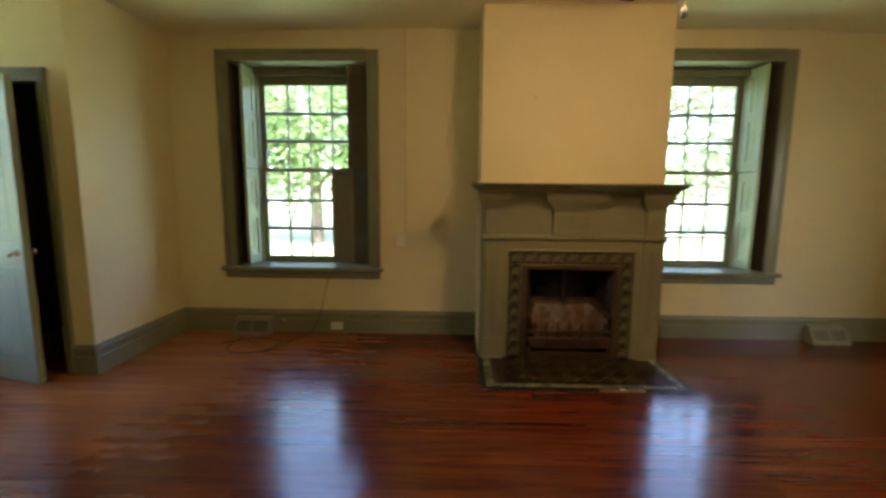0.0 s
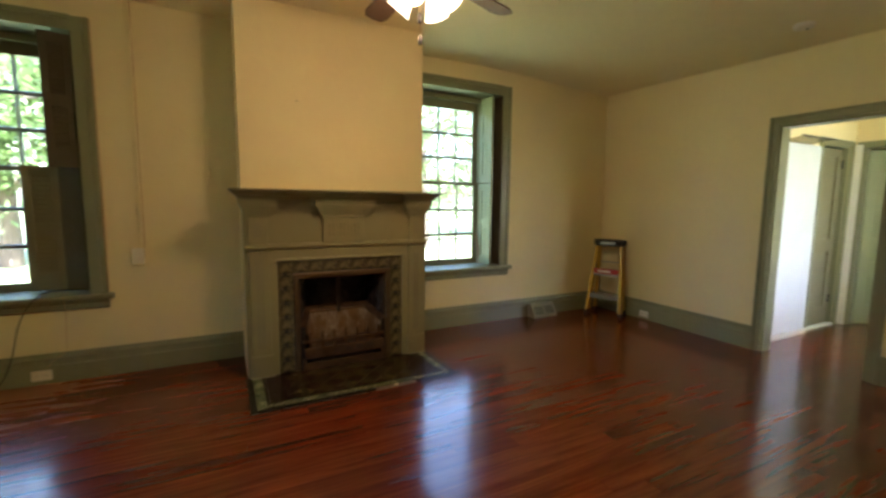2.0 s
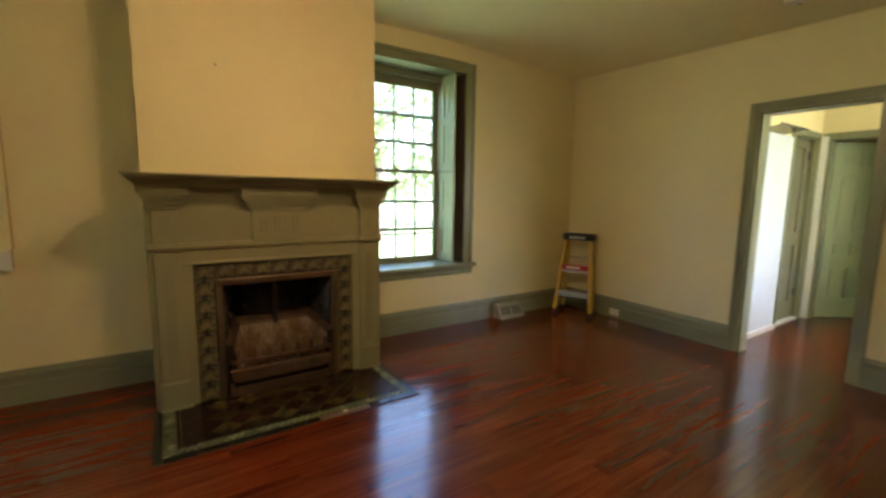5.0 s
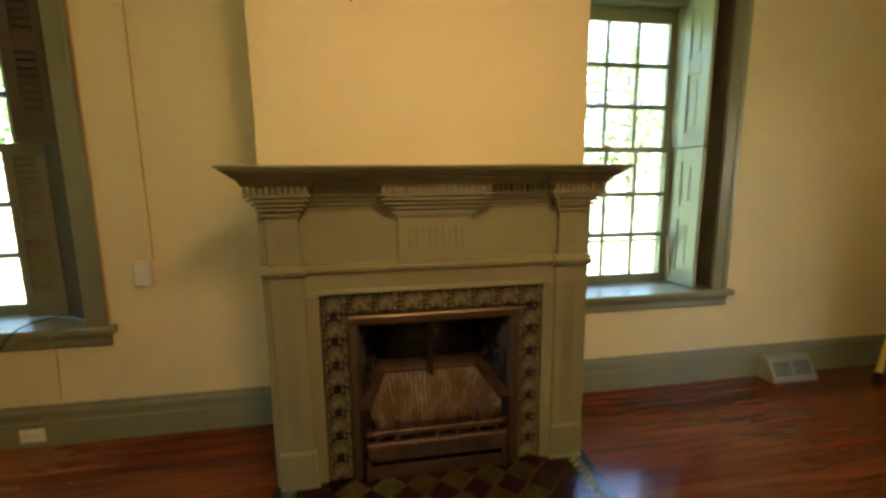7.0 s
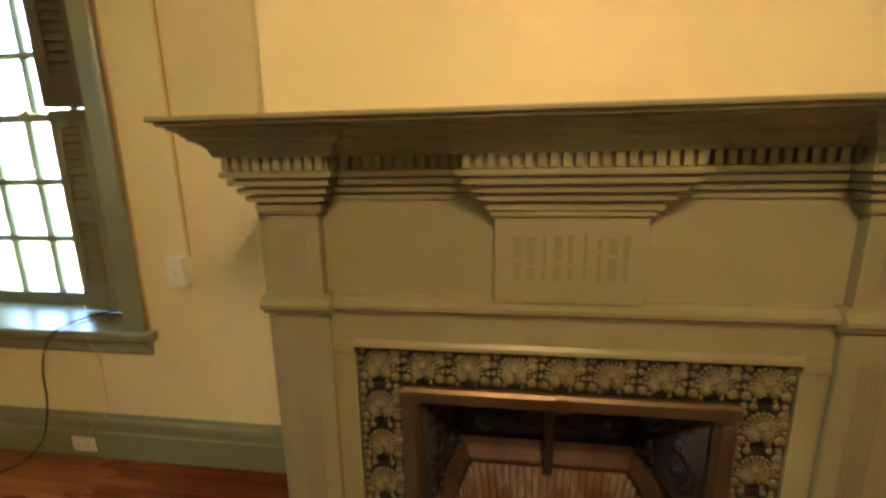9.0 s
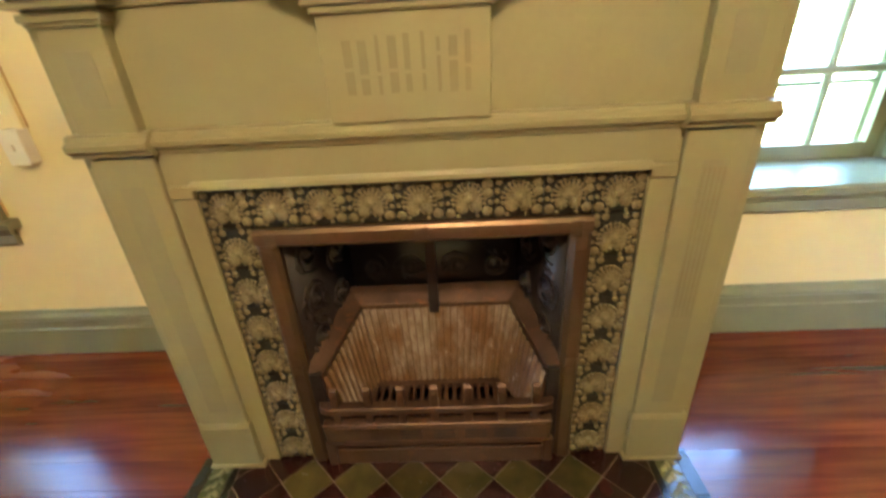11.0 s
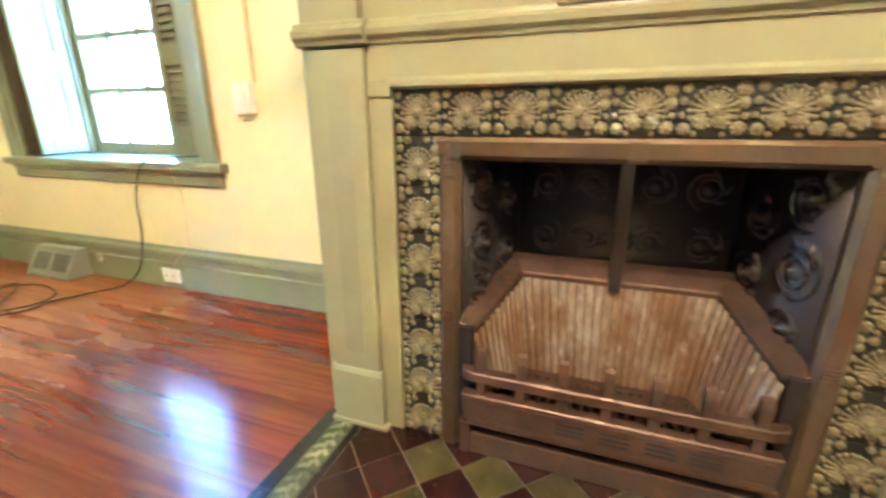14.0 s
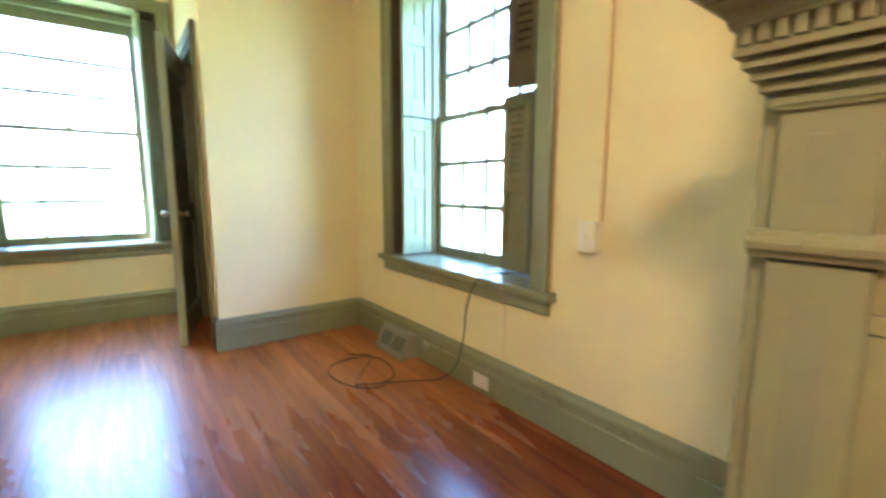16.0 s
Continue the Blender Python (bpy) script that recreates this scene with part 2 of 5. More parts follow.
def brick_lining(name, pale, scorched, amount):
    """Fireclay, pale and chalky where it has not been scorched orange-brown."""
    m, nt, p = nodes_of(name)
    grain = noise_at(nt, 70.0, 3, (1, 1, 0.5), 0.5)
    cloud = noise_at(nt, 7.0, 5, (1, 1, 0.6), 0.6)
    col = mix(nt, ramp(nt, cloud, 0.34, 0.58, (0, 0, 0), (amount,) * 3), pale, scorched)
    blotch = noise_at(nt, 16.0, 5, (1, 1, 0.45), 0.65)
    col = mix(nt, ramp(nt, blotch, 0.46, 0.64, (0, 0, 0), (amount,) * 3), col, tuple(c * 1.25 for c in scorched))
    soot = noise_at(nt, 5.0, 5, (1, 1, 0.8), 0.6, offset=(0.31, 0.0, 0.17))
    col = mix(nt, ramp(nt, soot, 0.52, 0.70, (0, 0, 0), (0.75,) * 3), col, tuple(c * 0.5 for c in scorched))
    flake = noise_at(nt, 38.0, 4, (1, 1, 0.35), 0.7)
    col = mix(nt, ramp(nt, flake, 0.60, 0.70, (0, 0, 0), (0.8,) * 3), col, tuple(min(1.0, c * 1.25) for c in pale))
    col = mix(nt, ramp(nt, grain, 0.4, 0.7, (0, 0, 0), (0.5, 0.5, 0.5)), col, tuple(c * 0.6 for c in scorched))
    nt.links.new(col, p.inputs["Base Color"])
    p.inputs["Roughness"].default_value = 0.6
    bump(nt, p, grain, 0.5, 0.0015)
    return m


FIRECLAY = brick_lining("scorched_fireclay", (0.15, 0.10, 0.06), (0.10, 0.052, 0.02), 0.9)
CHALK = brick_lining("chalky_fireclay", (0.35, 0.315, 0.26), (0.155, 0.086, 0.033), 0.95)


def glass():
    m, nt, p = nodes_of("window_glass")
    tr, gl, mx, fr = (nt.nodes.new("ShaderNode" + k) for k in ("BsdfTransparent", "BsdfGlossy", "MixShader", "LayerWeight"))
    tr.inputs["Color"].default_value = (0.95, 0.98, 0.96, 1)
    gl.inputs["Roughness"].default_value = 0.02
    fr.inputs["Blend"].default_value = 0.5
    power, scale = nt.nodes.new("ShaderNodeMath"), nt.nodes.new("ShaderNodeMath")
    power.operation, power.inputs[1].default_value = "POWER", 4.0
    scale.operation, scale.inputs[1].default_value, scale.inputs[2].default_value = "MULTIPLY_ADD", 0.8, 0.05
    nt.links.new(fr.outputs["Facing"], power.inputs[0])
    nt.links.new(power.outputs[0], scale.inputs[0])
    nt.links.new(scale.outputs[0], mx.inputs[0])
    nt.links.new(tr.outputs[0], mx.inputs[1])
    nt.links.new(gl.outputs[0], mx.inputs[2])
    nt.links.new(mx.outputs[0], nt.nodes["Material Output"].inputs[0])
    return m


GLASS = glass()


def leaf():
    m, nt, p = nodes_of("tree_leaf")
    geo = nt.nodes.new("ShaderNodeNewGeometry")
    col = ramp(nt, geo.outputs["Random Per Island"], 0.0, 1.0, (0.06, 0.105, 0.035), (0.17, 0.25, 0.085))
    tr = nt.nodes.new("ShaderNodeBsdfTranslucent")
    mx = nt.nodes.new("ShaderNodeMixShader")
    mx.inputs[0].default_value = 0.45
    nt.links.new(col, p.inputs["Base Color"])
    nt.links.new(mix(nt, 0.5, col, (0.24, 0.33, 0.11)), tr.inputs["Color"])
    nt.links.new(p.outputs[0], mx.inputs[1])
    nt.links.new(tr.outputs[0], mx.inputs[2])
    nt.links.new(mx.outputs[0], nt.nodes["Material Output"].inputs[0])
    p.inputs["Roughness"].default_value = 0.5
    return m


LEAF = leaf()


def lamp_glass():
    """Frosted shade, lit from within by its bulb."""
    m, nt, p = nodes_of("lit_frosted_shade")
    p.inputs["Base Color"].default_value = (0.9, 0.82, 0.66, 1)
    p.inputs["Roughness"].default_value = 0.4
    p.inputs["Emission Color"].default_value = (1.0, 0.72, 0.38, 1)
    p.inputs["Emission Strength"].default_value = 0.25
    return m


LAMPGLASS = lamp_glass()


# ---- mesh helpers ----
def box(bm, x0, x1, y0, y1, z0, z1, bev=0.0):
    m = Matrix.LocRotScale(((x0 + x1) / 2, (y0 + y1) / 2, (z0 + z1) / 2), None, (abs(x1 - x0), abs(y1 - y0), abs(z1 - z0)))
    made = bmesh.ops.create_cube(bm, size=1, matrix=m)["verts"]
    if bev:
        edges = list({e for v in made for e in v.link_edges})
        bmesh.ops.bevel(bm, geom=edges, offset=bev, segments=2, profile=0.5, affect="EDGES")


def prism(bm, outline, axis, a, b):
    """An outline of pairs swept straight along axis 0, 1 or 2 from a to b."""
    def place(p, d):
        c = list(p)
        c.insert(axis, d)
        return c
    one = [bm.verts.new(place(p, a)) for p in outline]
    two = [bm.verts.new(place(p, b)) for p in outline]
    n = len(outline)
    bm.faces.new(one)
    bm.faces.new(two[::-1])
    for i in range(n):
        bm.faces.new((one[i], two[i], two[(i + 1) % n], one[(i + 1) % n]))


def tube(bm, points, radius, sides=8):
    """A round rod through the points."""
    rings = []
    for i, p in enumerate(points):
        p = Vector(p)
        d = (Vector(points[min(i + 1, len(points) - 1)]) - Vector(points[max(i - 1, 0)])).normalized()
        u = d.cross(Vector((0, 0, 1)) if abs(d.z) < 0.9 else Vector((1, 0, 0))).normalized()
        w = d.cross(u)
        r = radius[i] if isinstance(radius, (list, tuple)) else radius
        rings.append([bm.verts.new(p + r * (math.cos(k * math.tau / sides) * u + math.sin(k * math.tau / sides) * w)) for k in range(sides)])
    for a, b in zip(rings, rings[1:]):
        for k in range(sides):
            bm.faces.new((a[k], a[(k + 1) % sides], b[(k + 1) % sides], b[k]))
    bm.faces.new(rings[0][::-1])
    bm.faces.new(rings[-1])


def lathe(bm, profile, sides=20, cx=0.0, cy=0.0, cap=True):
    """Pairs of radius and height, turned about the upright axis."""
    rings = [[bm.verts.new((cx + r * math.cos(k * math.tau / sides), cy + r * math.sin(k * math.tau / sides), z)) for k in range(sides)] for r, z in profile]
    for a, b in zip(rings, rings[1:]):
        for k in range(sides):
            bm.faces.new((a[k], a[(k + 1) % sides], b[(k + 1) % sides], b[k]))
    if cap:
        bm.faces.new(rings[0][::-1])
        bm.faces.new(rings[-1])


def mesh_of(name, bm, mats, smooth=False):
    bmesh.ops.recalc_face_normals(bm, faces=bm.faces[:])
    me = bpy.data.meshes.new(name)
    bm.to_mesh(me)
    bm.free()
    for m in (mats if isinstance(mats, (list, tuple)) else [mats]):
        me.materials.append(m)
    if smooth:
        me.polygons.foreach_set("use_smooth", [True] * len(me.polygons))
    return me


def part(name, bm, material, parent=None, label="", smooth=False):
    ob = new(name, mesh_of(name, bm, material, smooth))
    ob.parent = parent
    return tagged(ob, label)


def slab(name, x0, x1, y0, y1, z0, z1, material, parent=None, bev=0.003, label=""):
    bm = bmesh.new()
    box(bm, x0, x1, y0, y1, z0, z1, bev)
    return part(name, bm, material, parent, label)


def thing(name, m, label, category, group="", kind=""):
    ob = new(name)
    ob.matrix_basis = m
    return tagged(ob, label, category, group, kind)


def structure(name, bm, material, label, category):
    return tagged(part(name, bm, material), label, category, kind="structure")


# ---- shell of the room ----
bm = bmesh.new()
T = 0.48
WO = 0.62                       # half of a window's opening
for x0, x1, z0, z1 in ((X_W - T, W1 - WO, 0, Z_C), (W1 - WO, W1 + WO, 0, 0.58), (W1 - WO, W1 + WO, 2.46, Z_C), (W1 + WO, BR_L + 0.3, 0, Z_C),
                       (BR_R - 0.3, W2 - WO, 0, Z_C), (W2 - WO, W2 + WO, 0, 0.58), (W2 - WO, W2 + WO, 2.46, Z_C), (W2 + WO, X_E + 0.14, 0, Z_C),
                       (BR_L + 0.3, BR_R - 0.3, 0.8, Z_C)):
    box(bm, x0, x1, Y_N, Y_N + T, z0, z1)
box(bm, BR_L + 0.3, BR_R - 0.3, Y_N - 0.2, Y_N + T, 0, 0.8)
structure("wall_north", bm, PLASTER, "cream painted plaster wall with two deep window openings", "wall")

bm = bmesh.new()
box(bm, BR_L, BR_R, BR_Y, Y_N, 0.80, Z_C)
box(bm, BR_L, 0.738, BR_Y, Y_N, 0, 0.80)
box(bm, 1.482, BR_R, BR_Y, Y_N, 0, 0.80)
structure("chimney_breast", bm, PLASTER, "cream painted plaster chimney breast above a mantelpiece", "wall")

DY0, DY1, DZ = 1.375, 2.095, 1.995          # doorway in the east wall
bm = bmesh.new()
box(bm, X_E, X_E + 0.14, -0.2, DY0, 0, Z_C)
box(bm, X_E, X_E + 0.14, DY1, Y_N, 0, Z_C)
box(bm, X_E, X_E + 0.14, DY0, DY1, DZ, Z_C)
structure("wall_east", bm, PLASTER, "cream painted plaster wall with an open doorway", "wall")

bm = bmesh.new()
for y0, y1, z0, z1 in ((-2.2, W3 - WO, 0, Z_C), (W3 - WO, W3 + WO, 0, 0.58), (W3 - WO, W3 + WO, 2.46, Z_C), (W3 + WO, Y_N, 0, Z_C)):
    box(bm, X_W - T, X_W, y0, y1, z0, z1)
structure("wall_west", bm, PLASTER, "cream painted plaster wall with a deep window opening", "wall")

CX0, CX1, CZ = -3.325, -2.565, 2.045           # closet doorway
bm = bmesh.new()
box(bm, X_RET - 0.10, X_RET, Y_RET, Y_N, 0, Z_C)
structure("wall_return", bm, PLASTER, "cream painted plaster side of a corner closet", "wall")
bm = bmesh.new()
box(bm, CX1, X_RET - 0.10, Y_RET, Y_RET + 0.10, 0, Z_C)
box(bm, X_W, CX0, Y_RET, Y_RET + 0.10, 0, Z_C)
box(bm, CX0, CX1, Y_RET, Y_RET + 0.10, CZ, Z_C)
structure("wall_closet", bm, PLASTER, "cream painted plaster front of a corner closet", "wall")
# dark sheets line the closet: its inner shade is put into their colour
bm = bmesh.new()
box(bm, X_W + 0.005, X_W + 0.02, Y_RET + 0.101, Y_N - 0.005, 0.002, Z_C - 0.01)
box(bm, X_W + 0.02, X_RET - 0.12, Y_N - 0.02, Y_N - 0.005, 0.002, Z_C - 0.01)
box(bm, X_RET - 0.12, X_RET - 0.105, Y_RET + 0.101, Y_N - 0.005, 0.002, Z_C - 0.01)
structure("closet_shade_lining", bm, CLOSET_SHADE, "dark sheets for the shade inside a closet", "wall")

# the south wall stands a little out of square
SOUTH = pose(4.60, 0.315, 0, 0, 0, 3.45)
SD0, SD1 = -1.52, -0.72                     # its door, from the corner
bm = bmesh.new()
for x0, x1, z0, z1 in ((SD1, 0.05, 0, Z_C), (SD0, SD1, 2.0, Z_C), (-3.55, SD0, 0, Z_C), (-5.1, -3.55, 2.15, Z_C), (-8.3, -5.1, 0, Z_C)):
    box(bm, x0, x1, -0.16, 0, z0, z1)
ob = structure("wall_south", bm, PLASTER, "cream painted plaster wall with a door and a wide opening", "wall")
ob.matrix_basis = SOUTH
bm = bmesh.new()
box(bm, X_W, X_E + 0.14, -2.3, -2.2, 0, Z_C)
box(bm, X_E, X_E + 0.14, -2.2, -0.2, 0, Z_C)
structure("wall_back", bm, PLASTER, "cream painted plaster wall behind the entrance", "wall")



def ceiling_z(x, y):
    """The old ceiling sags towards the end walls, most of all to the south-east, and is nowhere quite flat."""
    f = min(1.0, max(0.0, (x - 2.6) / 1.95))
    g = min(1.0, max(0.0, (-0.8 - x) / 1.6))
    z = 2.712 - (0.085 + 0.022 * max(0.0, 3.97 - y)) * f * f * (3 - 2 * f) - 0.035 * g * g * (3 - 2 * g)
    return z + 0.007 * noise.noise((x * 0.9, y * 0.9, 0.0))


bm = bmesh.new()
NX, NY = 56, 34
low = [[bm.verts.new((X_W - T + (7.6 - X_W + T) * i / NX, -2.3 + (Y_N + T + 2.3) * j / NY, 0)) for j in range(NY + 1)] for i in range(NX + 1)]
for row in low:
    for v in row:
        v.co.z = ceiling_z(v.co.x, v.co.y)
for i in range(NX):
    for j in range(NY):
        bm.faces.new((low[i][j], low[i + 1][j], low[i + 1][j + 1], low[i][j + 1]))
box(bm, X_W - T, 7.6, -2.3, Y_N + T, Z_C, Z_C + 0.15)
structure("ceiling", bm, CEILING, "uneven cream painted plaster ceiling", "ceiling")
bm = bmesh.new()
box(bm, X_W - T, 7.6, -2.3, Y_N + T, -0.45, -0.024)
FLOOR = structure("floor", bm, MORTAR, "red-brown varnished pine board floor", "floor")

# hall beyond the doorway
HX, HY = 6.42, 2.23
bm = bmesh.new()
box(bm, X_E + 0.14, 5.66, HY, HY + 0.10, 0, Z_C)
box(bm, 5.66, 6.29, HY, HY + 0.10, 1.95, Z_C)
box(bm, 6.29, HX + 0.10, HY, HY + 0.10, 0, Z_C)
box(bm, HX, HX + 0.10, 2.16, HY, 0, Z_C)
box(bm, HX, HX + 0.10, 1.44, 2.16, 1.95, Z_C)
box(bm, HX, HX + 0.10, 0.3, 1.44, 0, Z_C)
box(bm, X_E + 0.14, 4.95, 0.4, 0.5, 0, Z_C)
box(bm, 4.95, 6.05, 0.4, 0.5, 0, 0.7)
box(bm, 4.95, 6.05, 0.4, 0.5, 2.3, Z_C)
box(bm, 6.05, HX, 0.4, 0.5, 0, Z_C)
structure("wall_hall", bm, PLASTER, "cream painted plaster walls of a short hall", "wall")
bm = bmesh.new()
box(bm, 5.55, 6.40, 2.95, 3.05, 0, Z_C)
box(bm, 5.45, 5.55, HY + 0.10, 3.05, 0, Z_C)
box(bm, 6.40, 6.50, HY + 0.10, 2.95, 0, Z_C)
box(bm, 7.5, 7.6, 0.5, 3.0, 0, Z_C)
box(bm, HX + 0.10, 7.5, 0.5, 0.6, 0, Z_C)
box(bm, HX + 0.10, 7.5, 2.9, 3.0, 0, Z_C)
structure("wall_far_rooms", bm, PLASTER, "cream painted plaster walls of rooms past the hall", "wall")

# daylight of the hall's own window
hall_light = bpy.data.lights.new("hall_window_daylight", "AREA")
hall_light.shape, hall_light.size, hall_light.size_y = "RECTANGLE", 1.05, 1.5
hall_light.energy, hall_light.color = 0.085, (0.66, 0.86, 1.0)
ob = new("hall_window_daylight", hall_light)
ob.matrix_world = look((5.5, 0.42, 1.5), (5.5, 2.0, 1.35))


# ---- baseboards and door casings ----
BASE = [(0, 0), (-0.024, 0), (-0.024, 0.125), (-0.019, 0.132), (-0.019, 0.165), (-0.024, 0.172), (-0.022, 0.186), (-0.010, 0.200), (-0.006, 0.214), (0, 0.214)]


def baseboard(p, q, label="sage green moulded wooden baseboard"):
    """A moulded board along the wall from p to q, its face to the left of that way's opposite side."""
    p, q = Vector((*p, 0)), Vector((*q, 0))
    d = q - p
    bm = bmesh.new()
    prism(bm, [(y, z) for y, z in BASE], 0, 0, d.length)
    ob = structure("baseboard", bm, TRIM, label, "baseboard")
    ob.matrix_basis = Matrix.Translation(p) @ pose(0, 0, 0, 0, 0, math.degrees(math.atan2(d.y, d.x)))


baseboard((X_RET, Y_N - 0.001), (BR_L, Y_N - 0.001))
baseboard((BR_R, Y_N - 0.001), (X_E, Y_N - 0.001))
baseboard((X_RET + 0.001, Y_RET - 0.024), (X_RET + 0.001, Y_N - 0.024))
baseboard((CX1 + 0.060, Y_RET - 0.001), (X_RET + 0.024, Y_RET - 0.001))
baseboard((X_W + 0.001, -2.0), (X_W + 0.001, Y_RET))
baseboard((X_E - 0.001, Y_N), (X_E - 0.001, DY1 + 0.068))
baseboard((X_E - 0.001, DY0 - 0.068), (X_E - 0.001, 0.32))
for a, b in ((0.0, SD1 + 0.07), (SD0 - 0.07, -3.47)):
    p, q = SOUTH @ Vector((a, 0.001, 0)), SOUTH @ Vector((b, 0.001, 0))
    baseboard((p.x, p.y), (q.x, q.y))


def casing(name, m, width, height, label, depth=0.14, face=0.068):
    """A door's casing: two legs and a head with a raised outer bead, and the jamb lining; u runs along the wall, the room lies at -y."""
    root = thing(name, m, label, "door frame", kind="structure")
    prof = [(0, 0), (0, -0.018), (face * 0.65, -0.018), (face * 0.70, -0.026), (face * 0.95, -0.026), (face, -0.020), (face, 0)]
    for nm, sx, off in (("casing_leg", 1, width), ("casing_leg", -1, 0)):
        bm = bmesh.new()
        prism(bm, [(off + sx * a, b) for a, b in prof], 2, 0, height + face)
        part(nm, bm, TRIM, root)
    bm = bmesh.new()
    prism(bm, [(b - 0.001, height + a) for a, b in prof], 0, 0.0, width)
    part("casing_head", bm, TRIM, root)
    bm = bmesh.new()
    box(bm, 0, 0.02, 0.002, depth, 0, height)
    box(bm, width - 0.02, width, 0.002, depth, 0, height)
    box(bm, 0.02, width - 0.02, 0.002, depth, height - 0.02, height)
    part("jamb", bm, TRIM, root)
    return root


casing("door_frame_east", pose(X_E, DY1, 0, 0, 0, -90), DY1 - DY0, DZ, "sage green wooden casing of an open doorway")
casing("door_frame_closet", pose(CX0, Y_RET, 0), CX1 - CX0, CZ, "sage green wooden casing of the closet", 0.10, 0.060)
casing("door_frame_south", SOUTH @ pose(SD1, 0, 0, 0, 0, 180), SD1 - SD0, 2.0, "sage green wooden casing of a closed door", 0.16)
casing("door_frame_hall", pose(5.66, HY, 0), 0.63, 1.95, "sage green wooden casing in the hall", 0.10, 0.05)
casing("door_frame_far", pose(HX, 2.16, 0, 0, 0, -90), 0.72, 1.95, "sage green wooden casing at the hall's end", 0.10, 0.05)


def door_leaf(name, m, width, height, panels, material, label, knob=None):
    """A panelled leaf hinged at its own origin: stiles and rails round recessed, raised-field panels."""
    root = thing(name, m, label, "door", kind="structure")
    t, s = 0.044, 0.10
    bm = bmesh.new()
    zs = [0.006] + [z for pair in panels for z in pair[:2]] + [height]
    box(bm, 0, s, 0, t, 0.006, height, 0.002)
    box(bm, width - s, width, 0, t, 0.006, height, 0.002)
    for i in range(0, len(zs), 2):
        box(bm, s, width - s, 0.0, t, zs[i], zs[i + 1], 0.002)
    part("leaf_frame", bm, material, root)
    for z0, z1, cols in panels:
        span = (width - 2 * s) / cols
        for c in range(cols):
            x0, x1 = s + c * span + (0.03 if c else 0), s + (c + 1) * span - (0.03 if c < cols - 1 else 0)
            bm = bmesh.new()
            box(bm, x0, x1, 0.019, t - 0.019, z0, z1)
            box(bm, x0 + 0.022, x1 - 0.022, 0.010, t - 0.010, z0 + 0.022, z1 - 0.022, 0.006)
            part("panel", bm, material, root)
        if cols > 1:
            bm = bmesh.new()
            box(bm, width / 2 - 0.03, width / 2 + 0.03, 0, t, z0, z1, 0.002)
            part("muntin", bm, material, root)
    if knob:
        bm = bmesh.new()
        for sy, y in ((-1, 0), (1, t)):
            prof = [(0.024, 0.0), (0.024, 0.004), (0.009, 0.006), (0.009, 0.028), (0.022, 0.034), (0.026, 0.046), (0.020, 0.056), (0.006, 0.060)]
            rings = []
            for r, d in prof:
                rings.append([bm.verts.new((knob[0] + r * math.cos(k * math.tau / 14), y + sy * d, knob[1] + r * math.sin(k * math.tau / 14))) for k in range(14)])
            for a, b in zip(rings, rings[1:]):
                for k in range(14):
                    bm.faces.new((a[k], a[(k + 1) % 14], b[(k + 1) % 14], b[k]))
            bm.faces.new(rings[-1])
        part("door_knob", bm, CHROME, root, "round nickel door knob", True)
    return root


TWO = [(0.20, 0.82, 1), (0.96, 1.84, 1)]
door_leaf("door_closet", pose(CX0 + 0.01, Y_RET - 0.014, 0, 0, 0, -14.8), 0.748, 2.02, TWO, DOORGREEN, "pale green panelled closet door standing ajar", (0.69, 0.90))
FIVE = [(0.22, 0.56, 2), (0.70, 0.84, 2), (0.96, 1.56, 2), (1.66, 1.82, 2)]
door_leaf("door_hall", pose(HX + 0.115, 2.135, 0, 0, 0, -34), 0.66, 1.92, FIVE, SHUTTER, "green six-panel door ajar at the hall's end")
door_leaf("door_south", SOUTH @ pose(SD1 - 0.022, -0.05, 0, 0, 0, 180), SD1 - SD0 - 0.044, 1.97, TWO, DOORGREEN, "pale green panelled door, closed", (0.68, 0.90))
hall_closet = door_leaf("door_hall_closet", pose(5.682, HY + 0.045, 0), 0.582, 1.92, TWO, LOUVER, "olive green panelled hall closet door, closed")
for z in (0.25, 1.72):
    bm = bmesh.new()
    lathe(bm, [(0.004, z - 0.004), (0.007, z), (0.007, z + 0.085), (0.004, z + 0.089)], 10, 0.586, -0.006)
    box(bm, 0.556, 0.586, -0.002, 0.0005, z, z + 0.085)
    part("hinge", bm, IRON, hall_closet, "dark butt hinge")
bm = bmesh.new()
box(bm, 5.63, 6.31, HY - 0.012, HY + 0.04, 0.001, 0.022, 0.004)
tagged(part("threshold", bm, WHITE), "white painted threshold of a hall closet", "threshold", kind="structure")
bm = bmesh.new()
box(bm, HX - 0.034, HX - 0.0265, 2.158, 2.226, 0.0, 1.97, 0.002)
tagged(part("corner_board", bm, WHITE), "white painted board in the hall's corner", "trim", kind="structure")

# white board lining one side of the hall, with a wire shelf
wb = thing("hall_wall_panel", pose(4.70, HY, 0), "tall white painted panel along a hall wall", "wall panel")
slab("board", 0, 0.90, -0.03, -0.004, 0.05, 1.90, PANELWHITE, wb)
slab("foot_strip", 0, 0.92, -0.042, -0.004, 0.0, 0.05, WHITE, wb)
slab("edge_strip", 0.90, 0.93, -0.045, -0.004, 0.05, 1.92, TRIM, wb)
ws = thing("wire_shelf", pose(4.86, HY - 0.02, 1.90), "dark wire shelf fixed to a hall wall", "shelf")
for k in range(9):
    bm = bmesh.new()
    tube(bm, [(0.06 * k, 0, 0), (0.06 * k + 0.05, -0.16, 0.035)], 0.004, 6)
    part("wire", bm, RUBBER, ws)
